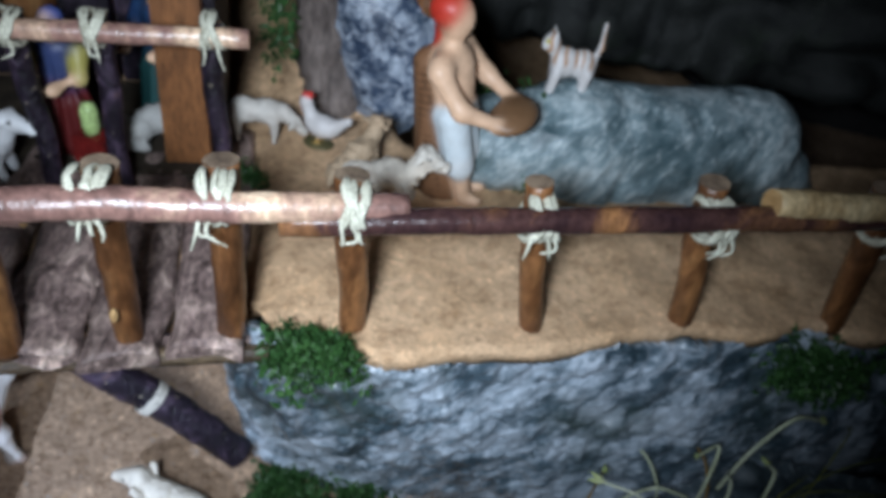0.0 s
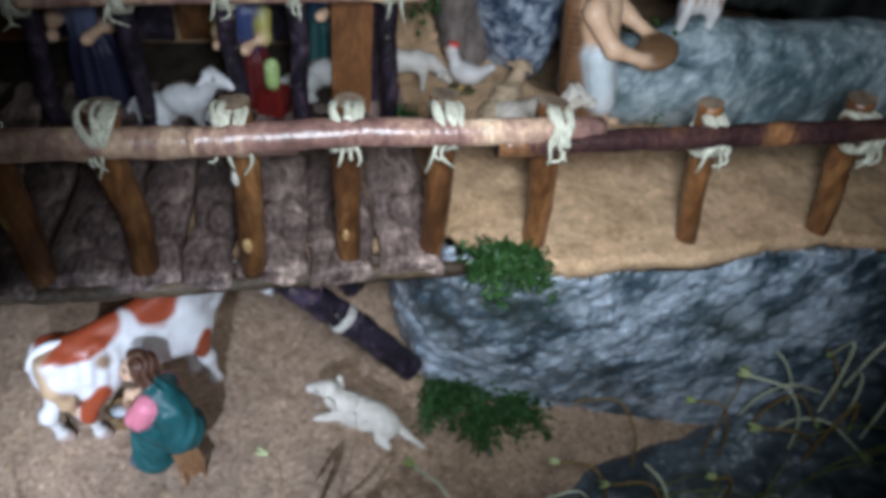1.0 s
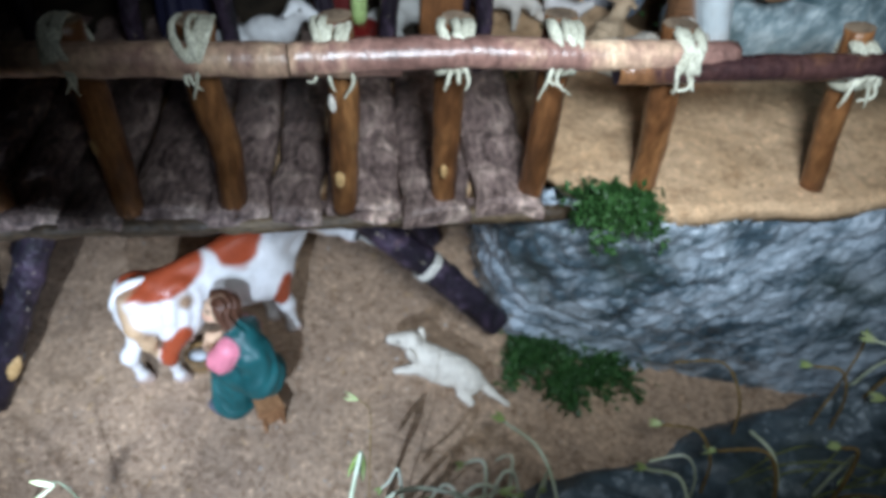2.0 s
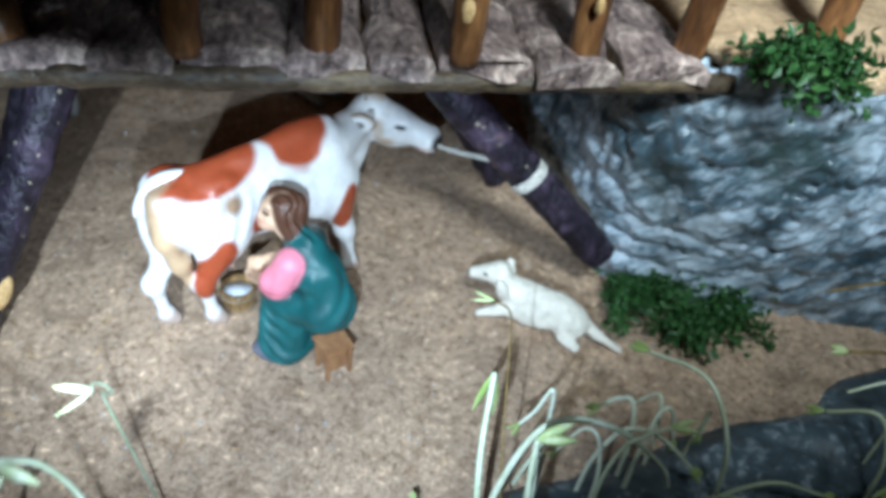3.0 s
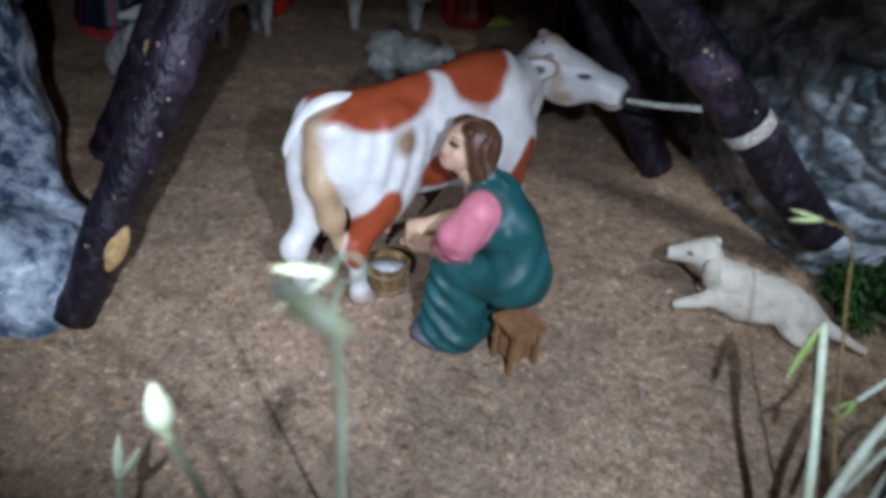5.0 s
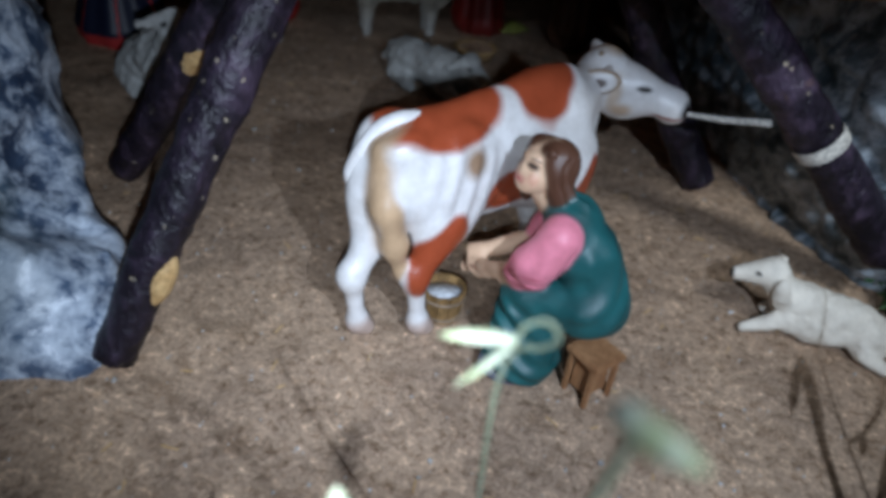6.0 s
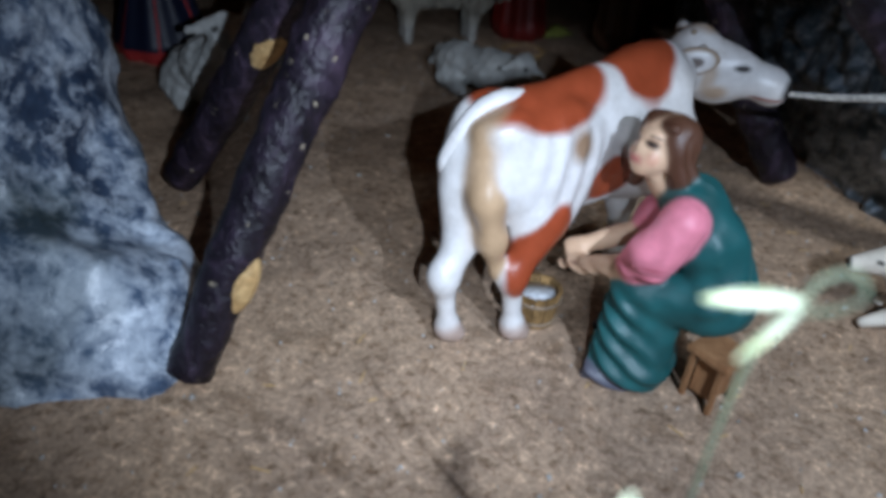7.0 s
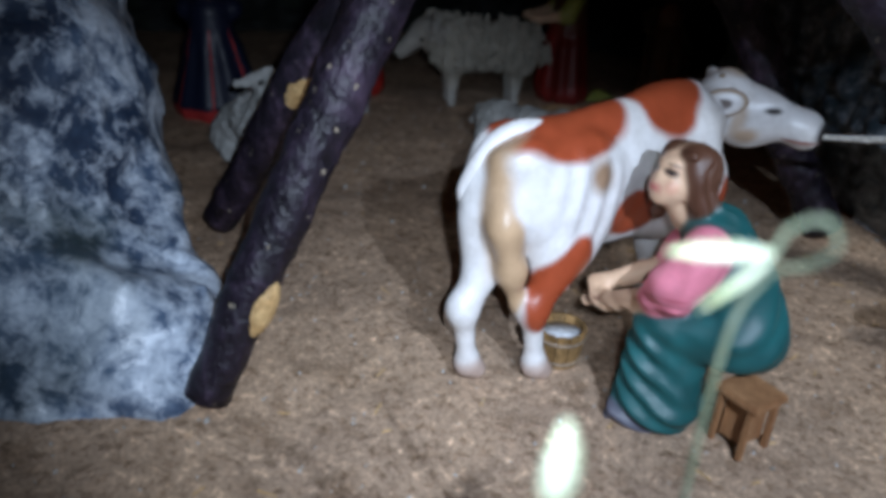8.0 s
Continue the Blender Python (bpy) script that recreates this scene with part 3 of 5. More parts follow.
# ---- the terrace fence ----
def rope_tie(rx, loose, seed, turns=4):
    """Raffia wound crosswise round a post and a rail, with loose ends."""
    rnd = random.Random(seed)
    meshes = []
    for i in range(turns):
        a = rnd.uniform(-0.5, 0.5) + (0.8 if i % 2 else -0.8)
        off = rnd.uniform(-0.006, 0.006)
        pts = []
        for k in range(15):
            t = 2 * math.pi * k / 14
            y, z = math.cos(t) * rx * 1.30, math.sin(t) * rx * 1.05
            pts.append((off + math.sin(a) * z * 0.55 + rnd.uniform(-0.001, 0.001), y, z))
        meshes.append(grid_mesh("wrap", tube(pts, [0.0025, 0.0034, 0.0025], 7, 0.18, 36, seed + i, 0.55), closed_u=True))
    for i in range(loose):
        x = rnd.uniform(-0.008, 0.008)
        pts = [(x, -rx * 1.2, 0.002), (x + rnd.uniform(-0.006, 0.006), -rx * 1.45, -0.012), (x + rnd.uniform(-0.008, 0.008), -rx * 1.35, rnd.uniform(-0.026, -0.014))]
        meshes.append(grid_mesh("end", tube(pts, [0.0016, 0.0013, 0.0006], 6, 0.1, 10, seed + i), closed_u=True))
    return meshes


def raffia(meshes, parent):
    tie = part("raffia_tie", meshes[0], ROPE, parent, "pale raffia binding with loose ends")
    for me in meshes[1:]:
        part("strand", me, ROPE, tie)
    return tie


def stick_fence(name, posts, rails, label, mats, seed):
    root = thing(name, FENCE, label, "fence")
    for i, (u, n, z0, z1, r, lu) in enumerate(posts):
        part("post", log_mesh("post", (u, n, z0), (u + lu, n + 0.002, z1), r * 0.92, r, seed + i, 0.003, 0.10, 16, 24), [mats[0], WORN_END], root)
    for i, (u0, n0, z0, u1, n1, z1, r0, r1) in enumerate(rails):
        part("rail", log_mesh("rail", (u0, n0, z0), (u1, n1, z1), r0, r1, seed + 40 + i, 0.006, 0.13, 16, 60), [mats[1], CUT_WOOD] if i < 2 else [mats[2], BARK], root)
    return root


DECK_Z = 0.224
POSTS = [(-0.165, 0.002), (-0.085, 0.003), (0.0, 0.0), (0.072, 0.0), (0.152, -0.002), (0.225, 0.006), (0.292, 0.010), (0.378, 0.004), (0.516, 0.0), (0.645, 0.004), (0.79, 0.0)]
rnd = random.Random(3)
posts = [(u, n, DECK_Z if u < 0.3 else 0.228, 0.370 + rnd.uniform(-0.003, 0.004), rnd.uniform(0.0095, 0.0110), rnd.uniform(-0.006, 0.002) - (0.008 if u > 0.35 else 0) - (0.020 if u > 0.5 else 0)) for u, n in POSTS]
rails = [(-0.50, -0.014, 0.355, 0.19, -0.016, 0.353, 0.0095, 0.0105),
         (0.125, -0.024, 0.357, 0.402, -0.010, 0.355, 0.0100, 0.0090),
         (0.325, -0.016, 0.346, 1.02, -0.008, 0.352, 0.0085, 0.0100)]
fence = stick_fence("stick_fence", posts, rails, "rustic stick fence with raffia ties on the deck", (POST_BARK, RAIL_BARK, DARK_RAIL), 20)
for i, (u, n) in enumerate(POSTS):
    z = 0.356 if u < 0.3 else (0.352 if u < 0.45 else 0.346)
    ob = raffia(rope_tie(0.0135, 3, 60 + i, 6), fence)
    ob.location = (u - 0.004 - (0.020 if u > 0.5 else 0.006 if u > 0.35 else 0), -0.006, z + 0.001)

# a pale peeled rail laid on at the far end
part("rail", log_mesh("rail", (0.655, -0.012, 0.3660), (1.00, -0.010, 0.3760), 0.0105, 0.0120, 71, 0.006, 0.14, 16, 50), [PEELED, CUT_WOOD], fence, "pale peeled rail")

# pale cut marks on some posts
for u, z, size, mat in ((0.150, 0.256, 0.0060, CUT_WOOD), (0.148, 0.318, 0.0055, BAND), (-0.004, 0.285, 0.0065, CUT_WOOD), (0.222, 0.262, 0.0040, CUT_WOOD)):
    bm = bmesh.new()
    bmesh.ops.create_uvsphere(bm, u_segments=12, v_segments=8, radius=1, matrix=Matrix.Translation((u, -0.0075, z)) @ Matrix.Diagonal((size * 0.7, 0.0040, size * 1.3, 1)))
    part("cut_knot", bm, mat, fence, "pale cut mark on a post")

# ---- the pen fence further back ----
PEN = [(-0.19, 0.19), (-0.11, 0.19), (-0.025, 0.19), (0.053, 0.19), (0.137, 0.19), (0.194, 0.19), (0.276, 0.19)]
posts = [(u, n, 0.222, 0.375 + 0.02 * max(0, u), 0.0085, -0.004) for u, n in PEN]
pen = stick_fence("stick_fence", posts, [(-0.40, 0.178, 0.335, 0.302, 0.174, 0.376, 0.0085, 0.0075)], "thin stick fence of the pen behind the terrace fence", (BARK, RAIL_BARK), 80)
for i, (u, n) in enumerate(PEN):
    ob = raffia(rope_tie(0.0115, 2, 90 + i, 5), pen)
    ob.location = (u - 0.003, 0.182, 0.350 + 0.066 * (u + 0.19) * 0.9)


# ---- the pen: plank walls behind ----
hut = thing("plank_shelter", FENCE @ Matrix.Translation((0, 0, 0.225)), "dark plank shelter with an ochre door jamb", "shelter")
for i in range(12):
    u0 = -0.36 + i * 0.052
    part("board", box_bm(u0, u0 + 0.048, 0.385 + 0.004 * (i % 3), 0.397 + 0.004 * (i % 3), 0.0, 0.36, 0.002, 0.0015, i), BARK if i % 4 else POST_BARK, hut)
part("pen_floor", box_bm(-0.46, 0.262, 0.205, 0.384, -0.004, 0.003, 0.001, 0.0008, 3), EARTH, hut, "dark trodden earth floor")
part("door_jamb", box_bm(0.222, 0.262, 0.225, 0.240, 0.003, 0.34, 0.002, 0.001, 4), OCHRE, hut, "ochre-brown upright board")
part("door_jamb", box_bm(0.262, 0.272, 0.24, 0.39, 0.0, 0.34, 0.002, 0.001, 5), BARK, hut)
part("roof", box_bm(-0.42, 0.30, 0.215, 0.42, 0.345, 0.36, 0.003, 0.002, 6), BARK, hut)


# ---- figurines ----
def figurine(name, mesh, mat, m, label, category, group=""):
    ob = part(name, mesh, mat)
    ob.matrix_world = m
    return tagged(ob, label, category, group)


WHITE, CREAM, RED_BROWN, TAN = (0.66, 0.64, 0.63), (0.62, 0.56, 0.46), (0.31, 0.058, 0.022), (0.45, 0.30, 0.18)
SKIN, HAIR, TEAL, PINK = (0.72, 0.48, 0.32), (0.100, 0.042, 0.024), (0.013, 0.088, 0.090), (0.84, 0.26, 0.34)
BLACK, HOOF = (0.02, 0.015, 0.015), (0.45, 0.34, 0.29)


def cow_mesh():
    w = WHITE
    f = [ell((0.033, 0, 0.101), (0.0295, 0.0205, 0.0300), w), ell((0.080, 0.003, 0.097), (0.055, 0.0190, 0.035), w), ell((0.122, 0.002, 0.087), (0.036, 0.0205, 0.029), w), ell((0.118, 0.012, 0.113), (0.034, 0.0150, 0.026), w),
         ell((0.017, 0.010, 0.119), (0.011, 0.008, 0.008), w), ell((0.019, -0.010, 0.119), (0.011, 0.008, 0.008), w),
         cap((0.034, 0, 0.1255), (0.135, 0.013, 0.1310), 0.006, 0.008, w),
         cap((0.134, 0.012, 0.112), (0.181, 0.035, 0.116), 0.0195, 0.0112, w), cap((0.142, 0.006, 0.088), (0.172, 0.025, 0.099), 0.0145, 0.0088, w),
         cap((0.187, 0.034, 0.1195), (0.2170, -0.0005, 0.1090), 0.0150, 0.0100, w), ell((0.197, 0.0220, 0.1105), (0.0205, 0.0112, 0.0175), w, (0, 6, -48)), ell((0.1885, 0.0320, 0.1300), (0.0085, 0.0080, 0.0075), w), ell((0.2195, -0.0035, 0.1065), (0.0088, 0.0096, 0.0092), w, (0, 0, -48)),
         ell((0.2000, 0.0090, 0.1215), (0.0055, 0.0032, 0.0030), w, (0, 0, -48))]
    for y0, x0, y1, x1 in ((0.0110, 0.017, 0.0030, 0.0030), (-0.0115, 0.043, -0.0125, 0.0330)):
        f += [ell((x0 + 0.006, y0 * 0.88, 0.090), (0.023, 0.0112, 0.036), w, (0, 10, 0)),
              cap((x0, (y0 * 2 + y1) / 3, 0.070), (x1 - 0.003, y1, 0.043), 0.0118, 0.0064, w),
              cap((x1 - 0.004, y1, 0.041), (x1, y1, 0.011), 0.0056, 0.0044, w), ell((x1 - 0.006, y1, 0.043), (0.0044, 0.0044, 0.0065), w),
              cap((x1 + 0.001, y1, 0.0080), (x1 + 0.005, y1 - 0.001, 0.0048), 0.0064, 0.0052, HOOF)]
    for y, x in ((0.0170, 0.136), (-0.0050, 0.148)):
        f += [cap((0.136, y * 0.95, 0.084), (x - 0.004, y, 0.045), 0.0125, 0.0074, w), cap((x - 0.003, y, 0.045), (x, y, 0.011), 0.0070, 0.0054, w), cap((x + 0.001, y, 0.0080), (x + 0.005, y, 0.0048), 0.0064, 0.0052, HOOF)]
    f += [ell((0.050, 0.0, 0.067), (0.018, 0.013, 0.013), (0.66, 0.44, 0.36)), cap((0.052, -0.007, 0.058), (0.052, -0.007, 0.046), 0.0034, 0.0020, (0.66, 0.40, 0.34)), cap((0.060, 0.006, 0.058), (0.060, 0.006, 0.048), 0.0034, 0.0020, (0.66, 0.40, 0.34)),
          ell((0.022, 0.0125, 0.098), (0.018, 0.0105, 0.030), w),
          ell((0.015, 0.0075, 0.092), (0.0145, 0.0090, 0.029), w), cap((0.009, -0.005, 0.117), (0.0105, -0.0100, 0.088), 0.0036, 0.0060, TAN), cap((0.0095, -0.0105, 0.088), (0.016, -0.010, 0.064), 0.0062, 0.0052, TAN), cap((0.016, -0.010, 0.064), (0.020, -0.009, 0.046), 0.0050, 0.0020, TAN)]

    def paint(v, col):
        tan_tail = (np.abs(col - np.array(TAN)).sum(-1) < 0.25)[:, None]
        base = col
        for c, r, turn in (((0.0415, 0, 0.137), (0.0375, 0.032, 0.0235), (0, 0, 0)), ((0.109, 0.012, 0.146), (0.026, 0.034, 0.037), (0, 0, 0)),
                           ((0.0375, -0.020, 0.058), (0.0120, 0.022, 0.028), (0, 28, 0)), ((0.082, -0.020, 0.082), (0.0160, 0.016, 0.0155), (0, 0, 0)),
                           ((0.141, -0.017, 0.074), (0.010, 0.016, 0.021), (0, 15, 0)), ((0.070, 0.026, 0.080), (0.020, 0.014, 0.020), (0, 0, 0))):
            k = soft_inside(v, c, r, 0.08, turn)
            col = col * (1 - k) + np.array(RED_BROWN) * k
        col = np.where(tan_tail, base, col)
        for c, r, tone, strength in (((0.055, -0.022, 0.109), (0.0068, 0.010, 0.0080), (0.24, 0.14, 0.075), 0.95), ((0.007, -0.0080, 0.093), (0.015, 0.0062, 0.036), TAN, 0.9), ((0.013, -0.0030, 0.121), (0.013, 0.0070, 0.010), TAN, 0.8),
                                     # the TAN spot in this row paints the shadow below the jaw
                                     ((0.184, 0.0170, 0.114), (0.0036, 0.006, 0.012), (0.46, 0.33, 0.22), 0.7), ((0.189, 0.0120, 0.102), (0.006, 0.008, 0.0055), TAN, 0.8)):
            k = soft_inside(v, c, r, 0.4) * strength
            col = col * (1 - k) + np.array(tone) * k
        for c, r, tone in (((0.2225, -0.0125, 0.1080), (0.0080, 0.0080, 0.0066), BLACK), ((0.1980, 0.0065, 0.1190), (0.0056, 0.0056, 0.0023), BLACK),
                           ((0.2100, -0.0060, 0.1025), (0.0110, 0.0090, 0.0013), (0.35, 0.15, 0.12)), ((0.190, 0.034, 0.1345), (0.008, 0.010, 0.0045), (0.40, 0.27, 0.16))):
            k = soft_inside(v, c, r, 0.25)
            col = col * (1 - k) + np.array(tone) * k
        return col
    ribs = lambda g: 0.0007 * np.sin((g[..., 0] - 0.2 * g[..., 2]) * 520) * step(0.013, 0.021, np.abs(g[..., 1])) * step(0.15, 0.10, g[..., 0]) * step(0.02, 0.04, g[..., 0]) * step(0.07, 0.085, g[..., 2])
    return sculpt("cow", f, 0.0014, 0.0080, SATIN_PAINT, ribs, paint, 0.5)


COW = pose(-0.3985, 0.3955, 0, 0, 0, 48)
cow = figurine("cow", cow_mesh(), SATIN_PAINT, COW, "white cow figurine with red-brown patches standing on sand", "cow figurine")
tail = grid_mesh("tail", tube([(0.034, -0.002, 0.1300), (0.022, 0.000, 0.1300), (0.011, 0.003, 0.1250), (0.003, 0.0065, 0.1130), (-0.0005, 0.0105, 0.1000), (0.0010, 0.0130, 0.0900)], [0.0030, 0.0040, 0.0040, 0.0036, 0.0030, 0.0010], 12, 0.03, 36, 5, 0.75), closed_u=True, caps=True)
tail.attributes.new("paint", "FLOAT_COLOR", "POINT").data.foreach_set("color", list((*WHITE, 1.0)) * len(tail.vertices))
part("tail", tail, [SATIN_PAINT, SATIN_PAINT], cow, "white ribbon-like tail")


def ear_paint(v, col):
    rot = np.array(Euler((0, radians(-10), radians(-48))).to_matrix())
    q = (v - np.array((0.1680, 0.0160, 0.1235))) @ rot / np.array((0.0130, 0.02, 0.0080))
    r = np.hypot(q[:, 0], q[:, 2])[:, None]
    rim = np.clip((r - 0.70) / 0.15, 0, 1)
    core = np.clip((0.42 - r) / 0.15, 0, 1)
    col = col * (1 - 0.8 * rim) + np.array((0.30, 0.19, 0.10)) * 0.8 * rim
    return col * (1 - 0.9 * core) + np.array((0.10, 0.07, 0.06)) * 0.9 * core


part("ear", sculpt("ear", [ell((0.1680, 0.0160, 0.1235), (0.0130, 0.0034, 0.0080), WHITE, (0, -10, -48)), cap((0.180, 0.022, 0.1265), (0.174, 0.0165, 0.1250), 0.0036, 0.0036, WHITE)], 0.0009, 0.003, SATIN_PAINT, None, ear_paint), SATIN_PAINT, cow, "leaf-shaped ear, brown inside")
part("ear", sculpt("ear", [ell((0.1980, 0.0500, 0.1280), (0.0045, 0.0095, 0.0050), WHITE, (20, 0, -20)), cap((0.194, 0.040, 0.1270), (0.197, 0.046, 0.1280), 0.0036, 0.0036, WHITE)], 0.0011, 0.003, SATIN_PAINT), SATIN_PAINT, cow)
for x, y in ((0.1815, 0.0295), (0.1925, 0.0390)):
    part("horn", sculpt("horn", [cap((x, y, 0.1275), (x - 0.001, y + 0.001, 0.1340), 0.0034, 0.0022, (0.30, 0.22, 0.15))], 0.0009, 0.002, SATIN_PAINT), SATIN_PAINT, cow, "short brown horn")

# halter stick from the cow's muzzle to the log
a, b = Vector((-0.243, 0.552, 0.106)), Vector((-0.196, 0.533, 0.117))
ob = thing("tether", Matrix.Translation(a), "pale tether from the cow's muzzle to the log", "tether")
part("cord", grid_mesh("cord", tube([(0, 0, 0), (b - a) * 0.5 + Vector((0, 0, -0.001)), b - a], [0.0016, 0.0020, 0.0024], 8, 0.1, 14, 2), closed_u=True, caps=True), [BAND, BAND], ob)


def maid_mesh():
    t, k, h = TEAL, SKIN, HAIR
    f = [ell((0.003, 0.002, 0.050), (0.0175, 0.020, 0.0165), t), cap((0.008, 0.010, 0.050), (0.036, 0.014, 0.049), 0.0135, 0.0112, t), cap((0.008, -0.009, 0.050), (0.036, -0.010, 0.049), 0.0135, 0.0112, t),
         cap((0.036, 0.014, 0.047), (0.036, 0.020, 0.012), 0.0120, 0.0125, t), cap((0.037, -0.009, 0.047), (0.038, -0.010, 0.012), 0.0120, 0.0125, t), cap((0.024, 0.012, 0.042), (0.024, 0.020, 0.012), 0.0100, 0.0115, t), ell((0.031, 0.008, 0.011), (0.020, 0.026, 0.0105), t),
         cap((0.004, 0.001, 0.058), (0.013, 0.001, 0.076), 0.0158, 0.0160, t), cap((0.013, 0.001, 0.076), (0.024, 0.000, 0.091), 0.0160, 0.0145, t), cap((0.026, 0.011, 0.0905), (0.027, -0.012, 0.0905), 0.0085, 0.0085, t),
         cap((0.024, 0.0165, 0.090), (0.032, 0.0200, 0.074), 0.0098, 0.0114, PINK), cap((0.030, -0.0145, 0.086), (0.039, -0.0180, 0.074), 0.0088, 0.0105, PINK), cap((0.033, 0.0198, 0.070), (0.039, 0.0185, 0.066), 0.0108, 0.0088, PINK), cap((0.038, -0.019, 0.072), (0.043, -0.018, 0.069), 0.0110, 0.0092, PINK),
         cap((0.039, 0.0175, 0.063), (0.064, 0.006, 0.048), 0.0060, 0.0044, k), cap((0.043, -0.017, 0.066), (0.070, -0.006, 0.051), 0.0064, 0.0046, k),
         ell((0.068, 0.003, 0.045), (0.0068, 0.0046, 0.0048), k), ell((0.074, -0.005, 0.049), (0.0068, 0.0046, 0.0048), k), cap((0.072, 0.002, 0.044), (0.077, 0.001, 0.041), 0.0022, 0.0018, k), cap((0.071, 0.000, 0.046), (0.077, -0.001, 0.045), 0.0020, 0.0016, k),
         cap((0.033, -0.001, 0.095), (0.041, -0.002, 0.104), 0.0068, 0.0064, k)]
    head = [ell((0.047, -0.002, 0.1135), (0.0112, 0.0092, 0.0132), k, (0, -10, 0)), ell((0.0540, -0.002, 0.1040), (0.0046, 0.0050, 0.0042), k), cap((0.044, -0.002, 0.104), (0.036, -0.002, 0.097), 0.0062, 0.0064, k),
         cap((0.0570, -0.002, 0.1165), (0.0588, -0.0020, 0.1118), 0.0009, 0.0014, k), ell((0.0540, 0.0030, 0.1090), (0.0034, 0.0032, 0.0034), k), ell((0.0540, -0.0070, 0.1090), (0.0034, 0.0032, 0.0034), k), cap((0.0570, 0.0020, 0.1178), (0.0570, -0.0060, 0.1178), 0.0012, 0.0012, k), ell((0.0578, -0.002, 0.1066), (0.0016, 0.0028, 0.0011), (0.48, 0.19, 0.15)),
         ell((0.0405, -0.002, 0.1165), (0.0112, 0.0106, 0.0116), h), cap((0.0500, 0.0070, 0.1195), (0.0400, 0.0095, 0.1040), 0.0036, 0.0046, h), cap((0.0500, -0.0110, 0.1195), (0.0400, -0.0135, 0.1040), 0.0036, 0.0046, h), ell((0.0470, 0.0035, 0.1240), (0.0080, 0.0062, 0.0040), h), ell((0.0470, -0.0075, 0.1240), (0.0080, 0.0062, 0.0040), h),
         cap((0.0390, 0.0085, 0.1060), (0.0340, 0.0085, 0.0960), 0.0050, 0.0042, h), cap((0.0350, -0.002, 0.1100), (0.0310, -0.002, 0.0970), 0.0072, 0.0052, h), cap((0.0390, -0.0130, 0.1060), (0.0400, -0.0150, 0.0930), 0.0048, 0.0032, h)]
    turn, hub = np.array(Matrix.Rotation(radians(54), 3, "Z") @ Matrix.Rotation(radians(-15), 3, "Y")), np.array((0.041, -0.002, 0.108))
    spun = lambda p: hub + turn @ (p - hub)
    for p in head:
        f.append(("c", spun(p[1]), spun(p[2]), *p[3:]) if p[0] == "c" else ("e", spun(p[1]), p[2], turn @ p[3], None, p[5]))
    f += [cap((0.030, 0.026, 0.0050), (0.046, 0.029, 0.0042), 0.0058, 0.0046, (0.10, 0.10, 0.13)), cap((0.040, -0.012, 0.005), (0.054, -0.013, 0.004), 0.0058, 0.0046, (0.10, 0.10, 0.13))]

    def paint(v, col):
        # soft brown round both eyes paints the shade of sunken sockets
        for c, r, tone, s in (((0.0570, 0.0024, 0.1150), (0.0040, 0.0030, 0.0022), (0.36, 0.19, 0.12), 0.7), ((0.0570, -0.0064, 0.1150), (0.0040, 0.0030, 0.0022), (0.36, 0.19, 0.12), 0.7), ((0.0572, 0.0024, 0.1150), (0.0036, 0.0024, 0.0014), BLACK, 1.0), ((0.0572, -0.0064, 0.1150), (0.0036, 0.0024, 0.0014), BLACK, 1.0), ((0.0590, -0.0020, 0.1066), (0.0036, 0.0028, 0.0009), (0.42, 0.10, 0.09), 0.8),
                              ((0.0570, 0.0026, 0.1182), (0.0034, 0.0026, 0.0007), HAIR, 0.75), ((0.0570, -0.0066, 0.1182), (0.0034, 0.0026, 0.0007), HAIR, 0.75), ((0.0560, 0.0046, 0.1090), (0.003, 0.003, 0.003), (0.66, 0.27, 0.20), 0.45),
                              # dark pink streaks paint the shade in the sleeve's folds
                              ((0.076, -0.001, 0.043), (0.003, 0.007, 0.003), (0.16, 0.07, 0.05), 0.8), ((0.070, 0.007, 0.047), (0.006, 0.0010, 0.0010), (0.25, 0.10, 0.07), 0.8), ((0.033, 0.027, 0.064), (0.004, 0.008, 0.0014), (0.55, 0.10, 0.15), 0.7), ((0.030, 0.030, 0.071), (0.007, 0.004, 0.0008), (0.55, 0.10, 0.15), 0.7)):
            u = hub + (v - hub) @ turn if c[2] > 0.1 and c[0] > 0.05 else v
            k = soft_inside(u, c, r, 0.3) * s
            col = col * (1 - k) + np.array(tone) * k
        pale = 0.5 + 0.5 * vnoise(v, 120)
        teal = (np.abs(col - np.array(TEAL)).sum(-1) < 0.05)[:, None]
        return np.where(teal, col * (0.75 + 0.6 * pale[:, None]), col)

    def folds(g):
        skirt = step(0.056, 0.042, g[..., 2]) * step(0.006, 0.022, g[..., 0])
        strands = step(0.100, 0.106, g[..., 2]) * step(0.044, 0.038, g[..., 0])
        d = 0.0013 * (1 + vnoise(g, 45)) * skirt * np.sin(g[..., 0] * 330 - g[..., 2] * 560 + 2.0 * np.sin(g[..., 1] * 90 + g[..., 2] * 60))
        back = step(0.016, 0.004, g[..., 0]) * step(0.034, 0.042, g[..., 2]) * step(0.098, 0.08, g[..., 2])
        d = d + 0.0008 * back * np.sin(g[..., 1] * 420 + g[..., 2] * 260 + 2 * np.sin(g[..., 2] * 110))
        cuff = 0.0009 * np.exp(-((g[..., 2] - 0.0665) / 0.0016) ** 2) * step(0.018, 0.028, g[..., 0]) * step(0.012, 0.016, np.abs(g[..., 1]))
        d = d + cuff
